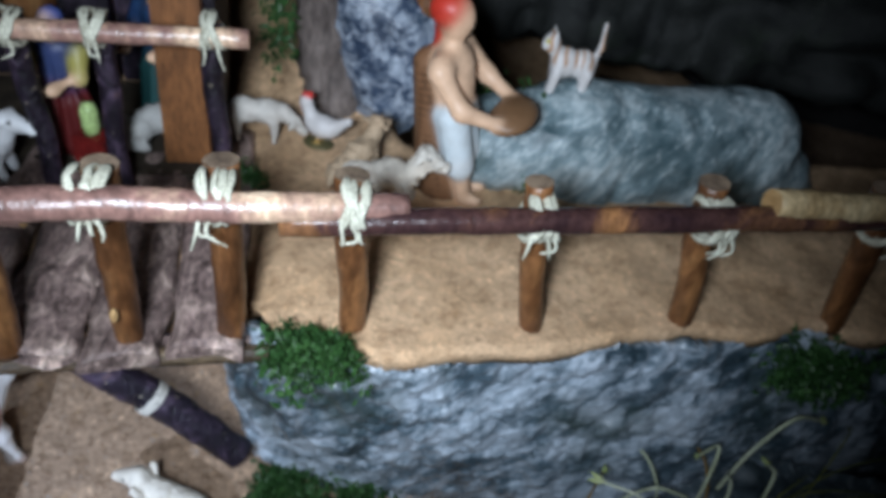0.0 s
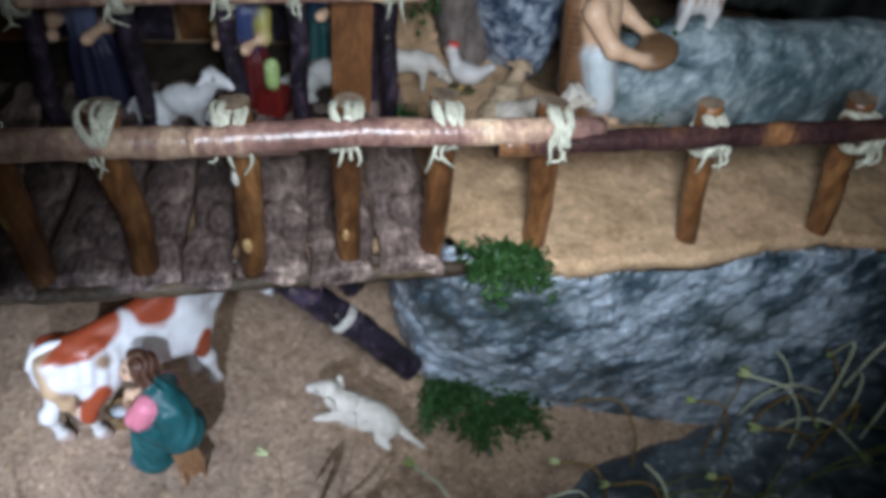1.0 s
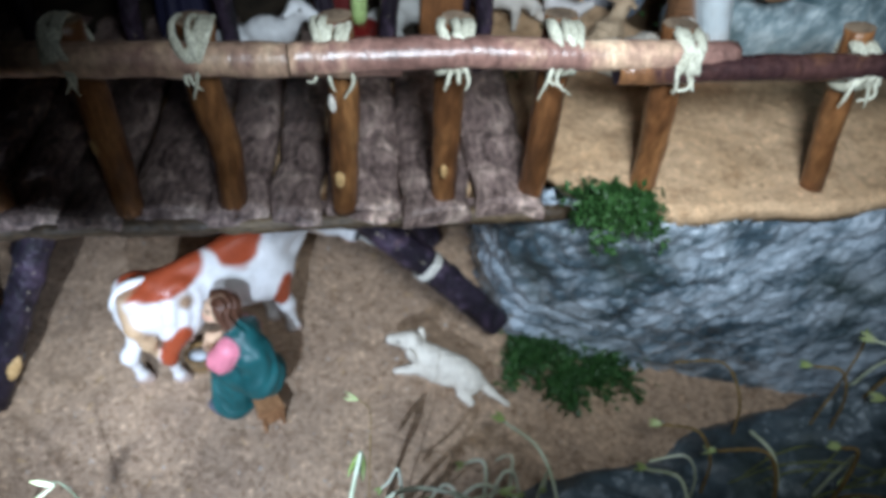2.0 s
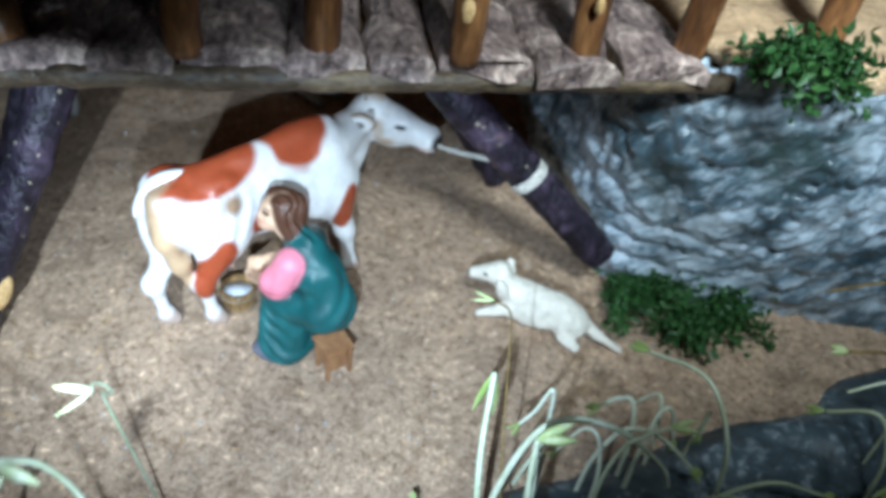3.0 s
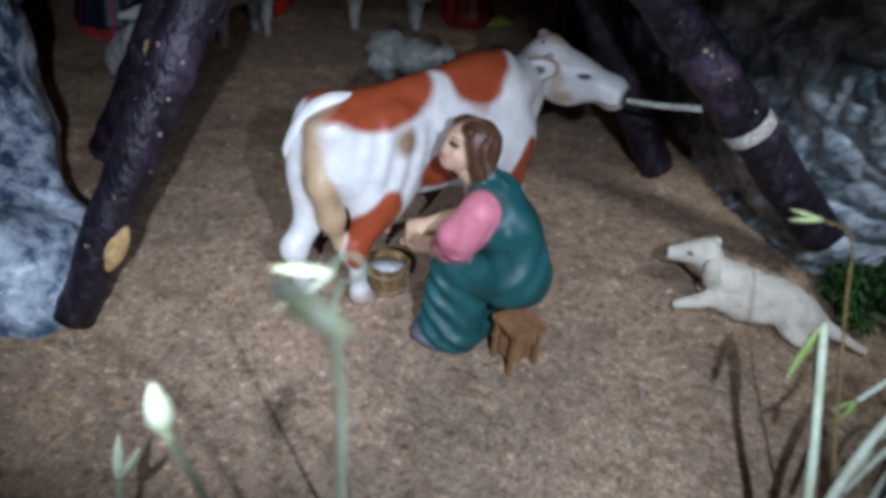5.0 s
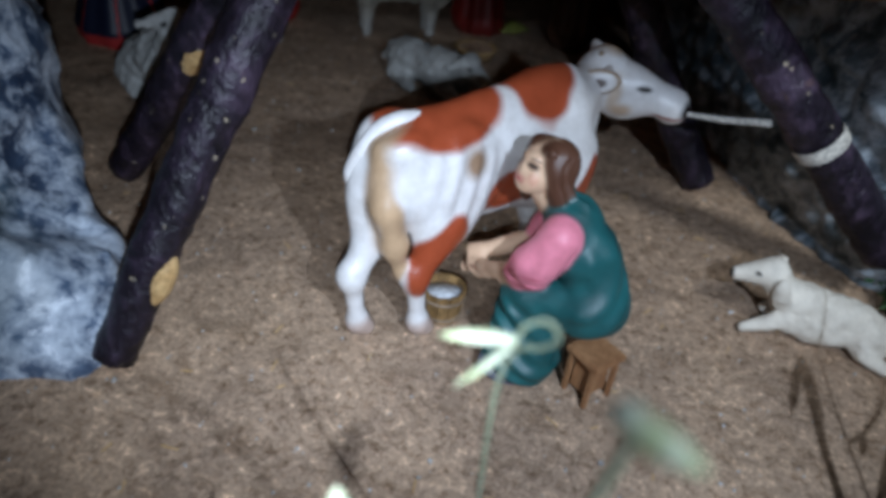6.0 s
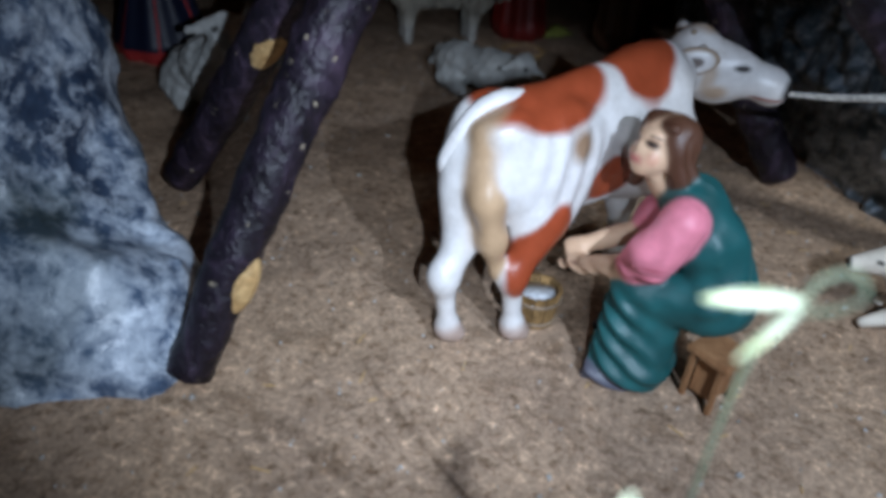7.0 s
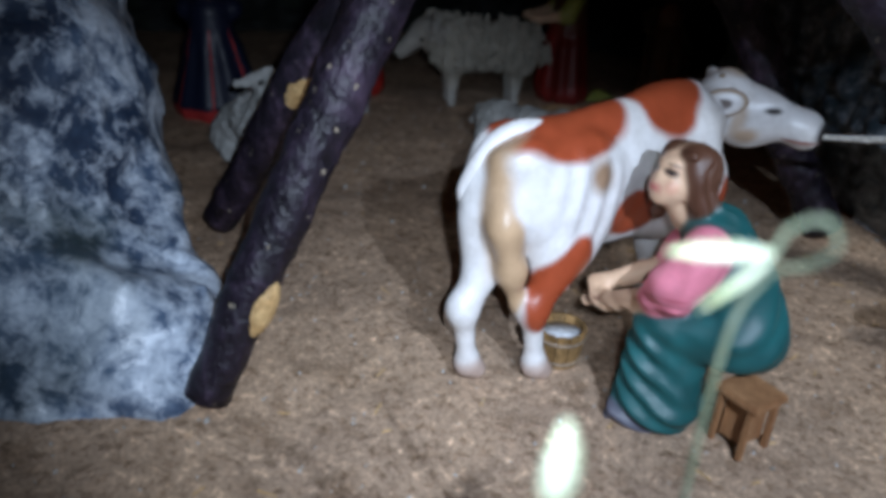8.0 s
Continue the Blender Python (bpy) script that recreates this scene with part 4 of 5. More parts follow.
        return d + 0.0009 * strands * np.sin(g[..., 1] * 900 + g[..., 2] * 300 + 2 * np.sin(g[..., 2] * 200)) + 0.0009 * step(0.06, 0.07, g[..., 2]) * vnoise(g, 130) * step(0.10, 0.09, g[..., 2])
    return sculpt("milkmaid", f, 0.0010, 0.0042, PAINT, folds, paint, 0.5)


MAID = pose(-0.272, 0.412, 0, 0, 0, 165)
figurine("milkmaid_statue", maid_mesh(), PAINT, MAID, "seated milkmaid figurine in teal dress and pink sleeves", "figurine")

# her stool
stool = thing("stool", pose(-0.2690, 0.4000, 0, 0, 0, 140) @ Matrix.Diagonal((0.56, 0.58, 0.80, 1)), "small reddish wooden stool under the milkmaid", "stool")
part("seat", box_bm(-0.021, 0.019, -0.019, 0.019, 0.0335, 0.0385, 0.0012), STOOL_WOOD, stool)
for y in (-0.015, 0.015):
    part("leg_board", box_bm(-0.017, -0.012, y - 0.0025, y + 0.0025, 0.0, 0.034, 0.0008), STOOL_WOOD, stool)
    part("leg_board", box_bm(0.010, 0.015, y - 0.0025, y + 0.0025, 0.0, 0.034, 0.0008), STOOL_WOOD, stool)
for y in (-0.010, 0.010):
    part("side_panel", box_bm(-0.012, 0.010, y - 0.001, y + 0.001, 0.006, 0.0335, 0.0005), STOOL_WOOD, stool)
for x in (-0.010, 0.008):
    part("side_panel", box_bm(x - 0.001, x + 0.001, -0.0125, 0.0125, 0.006, 0.0335, 0.0005), STOOL_WOOD, stool)

# milk bucket
bucket = thing("milk_bucket", pose(-0.358, 0.433, 0) @ Matrix.Scale(0.9, 4), "small wooden milk bucket with milk, below the cow", "bucket")
for i in range(12):
    a0, a1 = 2 * math.pi * i / 12 + 0.02, 2 * math.pi * (i + 1) / 12 - 0.02
    bm = bmesh.new()
    vs = []
    for z, r in ((0.0, 0.0120), (0.024, 0.0150)):
        for rr in (r, r - 0.0022):
            for a in (a0, a1):
                vs.append(bm.verts.new((rr * math.cos(a), rr * math.sin(a), z)))
    for q in ((0, 1, 5, 4), (3, 2, 6, 7), (4, 5, 7, 6), (1, 0, 2, 3), (0, 4, 6, 2), (5, 1, 3, 7)):
        bm.faces.new([vs[k] for k in q])
    bmesh.ops.recalc_face_normals(bm, faces=bm.faces)
    part("stave", bm, BUCKET_WOOD, bucket)
part("milk", lathe("milk", [(0.0001, 0.0195), (0.0125, 0.0195), (0.0122, 0.018), (0.0001, 0.018)]), MILK, bucket, "pale milk surface")
for z, r in ((0.005, 0.0129), (0.019, 0.0147)):
    part("hoop", lathe("hoop", [(r, z - 0.0012), (r + 0.0007, z), (r, z + 0.0012), (r - 0.001, z), (r, z - 0.0012)]), WORN_END, bucket, "brown hoop")


def wool(amp=0.0014, freq=210):
    return lambda g: amp * vnoise(g, freq) + amp * 0.6 * vnoise(g, freq * 1.9)


def sheep_forms(kind, s, tone, face):
    """Forms of a small sheep, x forward: standing, lying, sitting or grazing."""
    up = {"standing": 0.050, "bowed": 0.048, "grazing": 0.048, "lying": 0.021, "sitting": 0.034}[kind]
    rear = -0.014 if kind == "sitting" else 0.0
    f = [ell((-0.022, 0, up + rear), (0.026, 0.0185, 0.0190), tone), ell((0.012, 0, up + 0.001), (0.028, 0.0180, 0.0185), tone)]
    if kind == "grazing":
        f += [cap((0.034, 0, up + 0.002), (0.052, 0, up - 0.012), 0.0125, 0.0095, tone), cap((0.052, 0, up - 0.014), (0.066, 0, up - 0.028), 0.0090, 0.0058, face)]
        hx, hz = 0.053, up - 0.010
    elif kind == "lying":
        f += [cap((0.028, 0, up + 0.004), (0.040, 0, up + 0.010), 0.0140, 0.0105, tone), cap((0.042, 0, up + 0.012), (0.061, 0, up + 0.002), 0.0098, 0.0060, face)]
        hx, hz = 0.042, up + 0.017
    elif kind == "bowed":
        f += [cap((0.030, 0, up + 0.006), (0.046, 0, up + 0.012), 0.0150, 0.0105, tone), cap((0.048, 0, up + 0.012), (0.066, 0, up - 0.004), 0.0098, 0.0060, face)]
        hx, hz = 0.046, up + 0.018
    else:
        f += [cap((0.030, 0, up + 0.007), (0.044, 0, up + 0.028), 0.0130, 0.0095, tone), cap((0.044, 0, up + 0.033), (0.066, 0, up + 0.025), 0.0098, 0.0058, face)]
        hx, hz = 0.043, up + 0.036
    for y in (1, -1):
        f.append(cap((hx, y * 0.008, hz), (hx - 0.006, y * 0.019, hz - 0.004), 0.0040, 0.0030, face))
        if kind in ("standing", "grazing", "bowed"):
            for x in (-0.032, 0.022):
                f += [cap((x, y * 0.010, up - 0.008), (x + 0.002, y * 0.010, 0.020), 0.0085, 0.0046, tone), cap((x + 0.002, y * 0.010, 0.020), (x + 0.002, y * 0.010, 0.004), 0.0040, 0.0040, face)]
        elif kind == "lying":
            f += [cap((0.024, y * 0.012, 0.011), (0.052, y * 0.013, 0.0055), 0.0072, 0.0046, face), cap((-0.026, y * 0.014, 0.011), (-0.004, y * 0.021, 0.0055), 0.0095, 0.0050, tone)]
        else:
            f += [cap((0.026, y * 0.010, up - 0.004), (0.032, y * 0.010, 0.005), 0.0070, 0.0042, face), cap((-0.028, y * 0.013, 0.014), (-0.006, y * 0.016, 0.006), 0.0100, 0.0052, tone)]
    f.append(cap((-0.045, 0, up + rear + 0.006), (-0.054, 0, up + rear - 0.006), 0.0050, 0.0040, tone))
    out = []
    for p in f:
        if p[0] == "c":
            out.append(("c", p[1] * s, p[2] * s, p[3] * s, p[4] * s, p[5]))
        else:
            out.append(("e", p[1] * s, p[2] * s, p[3], None, p[5]))
    return out


def sheep(kind, x, y, z, turn, s, tone, face, label, cell=0.0019, amp=0.0014, locks=0.0):
    eye = np.array((0.050, 0, {"standing": 0.085, "bowed": 0.055, "grazing": 0.036, "lying": 0.034, "sitting": 0.069}[kind])) * s

    def paint(v, col):
        for side in (1, -1):
            k = soft_inside(v, eye + np.array((0, side * 0.008, 0)) * s, np.array((0.002, 0.004, 0.0018)) * s, 0.3)
            col = col * (1 - k) + np.array(BLACK) * k
        return col * (0.86 + 0.14 * vnoise(v, 160))[:, None]
    me = sculpt("sheep", sheep_forms(kind, s, tone, face), cell, 0.005 * s, WOOL_PAINT, (lambda g: locks * np.abs(vnoise(g * np.array((1, 1, 0.4)), 190)) * -1.6 * step(0.022 * s, 0.034 * s, g[..., 2]) * step(0.050 * s, 0.040 * s, g[..., 0])) if locks else wool(amp), paint)
    return figurine("sheep", me, WOOL_PAINT, pose(x, y, z, 0, 0, turn), label, "sheep figurine")


GREYISH, WOOLY = (0.42, 0.42, 0.40), (0.80, 0.74, 0.64)
# lamb stretched out on the yard sand
lamb = [ell((0.000, 0, 0.020), (0.036, 0.0165, 0.0165), WOOLY), ell((0.022, 0, 0.024), (0.020, 0.0150, 0.0160), WOOLY), cap((0.034, 0, 0.028), (0.046, 0.002, 0.040), 0.0120, 0.0095, WOOLY),
        cap((0.047, 0.002, 0.0435), (0.069, 0.006, 0.0375), 0.0108, 0.0052, WOOLY), ell((0.0395, 0.0150, 0.0350), (0.0058, 0.0034, 0.0140), WOOLY, (-14, 12, 0)), ell((0.040, -0.0125, 0.038), (0.0052, 0.0032, 0.0115), WOOLY, (20, 16, 0)),
        cap((0.028, 0.010, 0.015), (0.055, 0.020, 0.0048), 0.0076, 0.0036, WOOLY), cap((0.028, -0.008, 0.012), (0.040, -0.012, 0.0050), 0.0078, 0.0046, WOOLY),
        ell((-0.024, 0.008, 0.015), (0.016, 0.012, 0.013), WOOLY), cap((-0.022, 0.018, 0.009), (-0.036, 0.024, 0.0050), 0.0062, 0.0040, WOOLY), cap((-0.032, 0.000, 0.018), (-0.050, 0.004, 0.010), 0.0072, 0.0044, WOOLY), cap((-0.050, 0.004, 0.010), (-0.072, 0.008, 0.0048), 0.0040, 0.0030, WOOLY), ell((0.010, 0.013, 0.013), (0.022, 0.006, 0.010), WOOLY)]


def lamb_paint(v, col):
    for c, r in (((0.0745, 0.007, 0.037), (0.0036, 0.007, 0.0045)), ((0.057, 0.0115, 0.044), (0.0022, 0.003, 0.0014))):
        k = soft_inside(v, c, r, 0.3)
        col = col * (1 - k) + np.array(BLACK) * k
    return col * (0.90 + 0.10 * vnoise(v, 190))[:, None]


figurine("lamb", sculpt("lamb", lamb, 0.0012, 0.0045, WOOL_PAINT, lambda g: wool(0.0009, 190)(g) * step(0.052, 0.038, g[..., 0]) * step(-0.052, -0.04, g[..., 0]), lamb_paint), WOOL_PAINT, pose(-0.130, 0.499, 0, 0, 0, 174) @ Matrix.Scale(0.88, 4), "cream lamb figurine stretched out on the sand", "lamb figurine")

# under the deck
sheep("lying", -0.464, 0.775, 0, -25, 1.12, GREYISH, GREYISH, "grey lamb figurine lying beside the feed bowl")
sheep("bowed", -0.552, 0.925, 0, 208, 1.40, (0.50, 0.47, 0.40), (0.48, 0.46, 0.42), "shaggy sheep figurine being shorn by the shepherd", 0.0014, 0.0034, 0.0095)
sheep("sitting", -0.672, 0.632, 0, -38, 1.25, (0.52, 0.53, 0.52), (0.52, 0.53, 0.52), "grey lamb figurine sitting behind the leaning logs")
sheep("standing", -0.672, 0.800, 0, 70, 1.15, GREYISH, GREYISH, "grey sheep figurine standing deep under the deck")
# wool tone lowered: the dimness deep under the deck is in its colour
sheep("standing", -0.350, 1.14, 0, 250, 1.15, (0.30, 0.29, 0.24), (0.30, 0.29, 0.24), "sheep figurine behind the shepherd, coloured darker for the shade")

bowl = thing("feed_bowl", pose(-0.441, 0.890, 0), "small wicker bowl full of feed", "bowl")
part("dish", lathe("dish", [(0.0001, 0.001), (0.018, 0.001), (0.0235, 0.012), (0.0250, 0.0135), (0.0235, 0.0140), (0.0200, 0.0105), (0.0001, 0.0095)]), CUT_WOOD, bowl)
rnd = random.Random(9)
bm = bmesh.new()
for i in range(60):
    a, r = rnd.uniform(0, 6.28), 0.019 * math.sqrt(rnd.random())
    bmesh.ops.create_icosphere(bm, subdivisions=1, radius=rnd.uniform(0.0018, 0.0030), matrix=Matrix.Translation((r * math.cos(a), r * math.sin(a), 0.0115 + rnd.uniform(0, 0.0015))))
part("feed", bm, SEEDS, bowl)


leaf = thing("fallen_leaf", pose(-0.414, 0.996, 0.003, 0, 0, 40), "yellow-green fallen leaf on the dark sand", "leaf")
part("blade", grid_mesh("blade", tube([(-0.02, 0, 0.002), (0, 0.002, 0.008), (0.022, 0, 0.003)], [0.0006, 0.010, 0.0004], 10, 0.1, 12, 3, 0.15), closed_u=True, caps=True), [GRASS, GRASS], leaf)


def person(name, forms, m, label, paint=None, relief=None, cell=0.0018, mat=PAINT):
    return figurine(name, sculpt(name, forms, cell, 0.006, mat, relief, paint), mat, m, label, "figurine")


def standing_forms(h, robe, top, sleeve, hair, apron=None):
    """A robed standing figure, x forward, h metres tall."""
    s = h / 0.17
    f = [cap((0, 0, 0.012), (0, 0, 0.085), 0.030, 0.020, robe), cap((0, 0.012, 0.01), (0.004, 0.012, 0.06), 0.020, 0.016, robe), cap((0, -0.012, 0.01), (0.004, -0.012, 0.06), 0.020, 0.016, robe), cap((0, 0, 0.085), (0.002, 0, 0.125), 0.020, 0.019, top), cap((0, 0.020, 0.128), (0, -0.020, 0.128), 0.011, 0.011, top),
         cap((0.002, 0, 0.132), (0.005, 0, 0.145), 0.007, 0.007, SKIN), ell((0.007, 0, 0.156), (0.012, 0.0105, 0.014), SKIN), ell((0.001, 0, 0.160), (0.0135, 0.0125, 0.0135), hair), ell((0.019, 0, 0.154), (0.0025, 0.002, 0.003), SKIN)]
    for y in (1, -1):
        f += [cap((0.0, y * 0.026, 0.126), (0.012, y * 0.031, 0.102), 0.0105, 0.010, sleeve), cap((0.012, y * 0.031, 0.102), (0.042, y * 0.020, 0.096), 0.0072, 0.0052, SKIN), ell((0.047, y * 0.018, 0.096), (0.007, 0.005, 0.005), SKIN)]
    if apron:
        f += [cap((0.014, 0, 0.02), (0.010, 0, 0.09), 0.020, 0.013, apron)]
    return [("c", p[1] * s, p[2] * s, p[3] * s, p[4] * s, p[5]) if p[0] == "c" else ("e", p[1] * s, p[2] * s, p[3], None, p[5]) for p in f]


drape = lambda g: 0.0016 * np.sin(np.arctan2(g[..., 1], g[..., 0] - 0.002) * 9 + 6 * g[..., 2]) * step(0.10, 0.06, g[..., 2])
person("shepherd_statue", standing_forms(0.175, (0.14, 0.012, 0.01), (0.12, 0.05, 0.02), (0.42, 0.45, 0.10), HAIR, (0.30, 0.02, 0.016)), pose(-0.462, 1.000, 0, 0, 0, 205), "shepherd figurine with dark red apron and yellow-green sleeves", None, drape, mat=SATIN_PAINT)
NAVY = (0.010, 0.014, 0.036)
person("shepherdess_statue", [cap((0, 0, 0.016), (0, 0, 0.062), 0.046, 0.030, NAVY), cap((0.012, 0.018, 0.016), (0.004, 0.010, 0.06), 0.030, 0.022, NAVY), cap((0, 0, 0.062), (0.004, 0, 0.104), 0.027, 0.021, NAVY), cap((0, 0.022, 0.108), (0, -0.022, 0.108), 0.012, 0.012, NAVY), ell((0.008, 0, 0.136), (0.0125, 0.011, 0.0145), SKIN), ell((0.001, 0, 0.140), (0.0145, 0.0135, 0.014), HAIR)],
       pose(-0.800, 0.760, 0, 0, 0, 300), "seated figurine in a wide dark blue robe with red hem",
       lambda v, col: np.where(((v[:, 2] < 0.012) | ((np.abs(np.sin(np.arctan2(v[:, 1], v[:, 0]) * 3.5)) < 0.10) & (v[:, 2] < 0.09)))[:, None], np.array((0.42, 0.035, 0.035)), col), drape)
person("kneeling_statue", [cap((0, 0, 0.02), (0, 0, 0.05), 0.026, 0.02, (0.38, 0.02, 0.015)), cap((0, 0, 0.05), (0.006, 0, 0.08), 0.02, 0.016, (0.30, 0.02, 0.015)), ell((0.01, 0, 0.10), (0.012, 0.011, 0.014), SKIN), ell((0.004, 0, 0.104), (0.013, 0.012, 0.013), HAIR)], pose(-0.690, 0.900, 0, 0, 0, 250), "kneeling figurine in a red cloak under the deck", None, None)
# skin far darker than SKIN: the deck's shade is put into the colour
person("crouching_statue", [cap((0, 0, 0.025), (0, 0, 0.06), 0.028, 0.024, (0.085, 0.035, 0.018)), cap((0, 0, 0.06), (0.006, 0, 0.09), 0.024, 0.018, (0.085, 0.035, 0.018)), ell((0.008, 0, 0.112), (0.013, 0.012, 0.015), (0.2, 0.1, 0.06)), ell((0.0, 0, 0.116), (0.014, 0.013, 0.014), BLACK)], pose(-0.345, 0.985, 0, 0, 0, 250), "figurine in a brown robe under the deck, skin darkened for shade", None, drape)

# on the terrace
sower = [cap((0.000, 0.010, 0.010), (0.002, 0.011, 0.045), 0.0060, 0.0085, SKIN), cap((0.004, -0.010, 0.010), (0.004, -0.011, 0.045), 0.0060, 0.0085, SKIN), ell((0.006, 0.010, 0.005), (0.011, 0.005, 0.005), SKIN), ell((0.010, -0.010, 0.005), (0.011, 0.005, 0.005), SKIN),
         cap((0.002, 0.011, 0.040), (0.001, 0.009, 0.080), 0.0115, 0.0130, (0.62, 0.70, 0.74)), cap((0.004, -0.011, 0.040), (0.001, -0.009, 0.080), 0.0115, 0.0130, (0.62, 0.70, 0.74)), ell((0.000, 0, 0.085), (0.016, 0.020, 0.012), (0.62, 0.70, 0.74)),
         cap((0.000, 0, 0.095), (0.000, 0, 0.120), 0.0150, 0.0170, SKIN), cap((0, 0.020, 0.128), (0, -0.020, 0.128), 0.0095, 0.0095, SKIN), cap((0.0, 0, 0.13), (0.004, 0, 0.146), 0.007, 0.007, SKIN),
         ell((0.007, 0, 0.157), (0.012, 0.0105, 0.014), SKIN), ell((0.001, 0, 0.163), (0.0145, 0.0135, 0.013), (0.50, 0.035, 0.02)), cap((-0.004, 0.004, 0.155), (-0.012, 0.008, 0.120), 0.008, 0.006, (0.50, 0.035, 0.02)),
         cap((0.0, 0.026, 0.126), (0.016, 0.030, 0.100), 0.0082, 0.0068, SKIN), cap((0.016, 0.030, 0.100), (0.040, 0.020, 0.086), 0.0065, 0.0050, SKIN), cap((0.0, -0.026, 0.126), (0.016, -0.030, 0.100), 0.0082, 0.0068, SKIN), cap((0.016, -0.030, 0.100), (0.040, -0.020, 0.086), 0.0065, 0.0050, SKIN),
         ell((0.046, 0, 0.084), (0.018, 0.026, 0.009), (0.20, 0.11, 0.055)), cap((-0.020, 0, 0.012), (-0.018, 0, 0.12), 0.020, 0.013, (0.20, 0.10, 0.05))]


def sower_paint(v, col):
    net = np.sin(v[:, 2] * 1400 + v[:, 1] * 900) * np.sin(v[:, 2] * 1400 - v[:, 1] * 900)
    cloak = (v[:, 0] < -0.012) & (v[:, 2] < 0.125)
    return np.where((cloak & (net > 0.1))[:, None], col * 0.55, col)


person("sower_statue", sower, Matrix.Translation((0.036, 0.752, 0.236)) @ Matrix.Rotation(radians(-13), 4, Vector((*FY, 0))) @ pose(0, 0, 0, 0, 0, -8) @ Matrix.Scale(1.12, 4), "bare-chested figurine with red cap, pale breeches and basket", sower_paint, None, 0.0016)

cat = [ell((-0.012, 0, 0.036), (0.019, 0.012, 0.0145), WHITE), ell((0.012, 0, 0.036), (0.019, 0.012, 0.0150), WHITE), cap((0.022, 0, 0.040), (0.032, 0, 0.050), 0.009, 0.008, WHITE), ell((0.036, 0, 0.054), (0.0105, 0.0095, 0.0095), WHITE), ell((0.045, 0, 0.051), (0.004, 0.005, 0.004), WHITE),
       cap((0.034, 0.006, 0.061), (0.034, 0.008, 0.067), 0.003, 0.001, WHITE), cap((0.034, -0.006, 0.061), (0.034, -0.008, 0.067), 0.003, 0.001, WHITE), cap((-0.026, 0, 0.040), (-0.031, 0, 0.055), 0.0034, 0.0032, WHITE), cap((-0.031, 0, 0.055), (-0.029, 0, 0.076), 0.0032, 0.0028, WHITE)]
for x in (-0.020, 0.022):
    for y in (1, -1):
        cat.append(cap((x, y * 0.006, 0.028), (x + 0.004 * y, y * 0.006, 0.004), 0.0078, 0.0058, WHITE))


def tabby(v, col):
    k = (np.clip(np.sin(v[:, 0] * 520 + 2 * vnoise(v, 80)), 0, 1) * step(0.032, 0.040, v[:, 2]))[:, None]
    col = col * (1 - 0.9 * k) + np.array((0.42, 0.19, 0.05)) * 0.9 * k
    eye = soft_inside(v, (0.043, 0.005, 0.056), (0.0025, 0.003, 0.0025), 0.3)
    return col * (1 - eye) + np.array((0.45, 0.40, 0.05)) * eye


figurine("cat", sculpt("cat", cat, 0.0014, 0.005, PAINT, None, tabby), PAINT, pose(0.106, 0.824, 0.324, 0, 0, 195) @ Matrix.Diagonal((0.68, 0.86, 0.96, 1)), "white tabby cat figurine standing on the rock wall", "cat figurine")

hen = [ell((0, 0, 0.022), (0.018, 0.0115, 0.0115), WHITE), cap((0.012, 0, 0.026), (0.018, 0, 0.040), 0.0075, 0.0055, WHITE), ell((0.019, 0, 0.044), (0.006, 0.0055, 0.0055), WHITE), cap((0.024, 0, 0.043), (0.029, 0, 0.042), 0.0022, 0.001, (0.6, 0.3, 0.05)),
       cap((0.020, 0, 0.050), (0.014, 0, 0.051), 0.0032, 0.0028, (0.62, 0.03, 0.02)), cap((0.023, 0, 0.038), (0.023, 0, 0.034), 0.0026, 0.002, (0.62, 0.03, 0.02)), cap((-0.014, 0, 0.026), (-0.027, 0, 0.036), 0.0070, 0.0040, WHITE),
       cap((0.002, 0.004, 0.013), (0.004, 0.005, 0.002), 0.0018, 0.0018, (0.5, 0.3, 0.08)), cap((0.002, -0.004, 0.013), (0.004, -0.005, 0.002), 0.0018, 0.0018, (0.5, 0.3, 0.08)), ell((0.004, 0, 0.002), (0.016, 0.013, 0.003), (0.10, 0.09, 0.04))]
figurine("hen", sculpt("hen", hen, 0.0013, 0.004, PAINT), PAINT, pose(-0.112, 0.775, 0.238, 0, 0, 170), "white hen figurine with red comb on the sand", "hen figurine")
sheep("grazing", -0.172, 0.762, 0.236, 15, 0.66, (0.70, 0.66, 0.60), (0.70, 0.66, 0.60), "white sheep figurine grazing beside the hen", 0.0016, 0.0007)
sheep("sitting", -0.066, 0.735, 0.238, 70, 0.70, (0.56, 0.42, 0.28), (0.52, 0.38, 0.25), "cream lamb figurine lying behind the fence", 0.0016, 0.0022)
sheep("sitting", -0.034, 0.713, 0.238, 0, 0.82, WOOLY, (0.74, 0.70, 0.62), "white-headed lamb figurine lying beside another", 0.0016, 0.0020)
sheep("sitting", -0.362, 0.620, 0.229, 10, 0.84, (0.84, 0.86, 0.88), (0.84, 0.86, 0.88), "white lamb figurine lying on the deck", 0.0019, 0.0007)
sheep("sitting", -0.258, 0.715, 0.232, 35, 0.78, GREYISH, (0.44, 0.46, 0.48), "grey sheep figurine sitting inside the pen")
person("herdsman_statue", standing_forms(0.125, (0.10, 0.012, 0.012), (0.04, 0.06, 0.16), (0.40, 0.36, 0.10), (0.03, 0.10, 0.42)), pose(-0.318, 0.690, 0.232, 0, 0, 270), "small figurine with a blue hat inside the pen", None, drape)
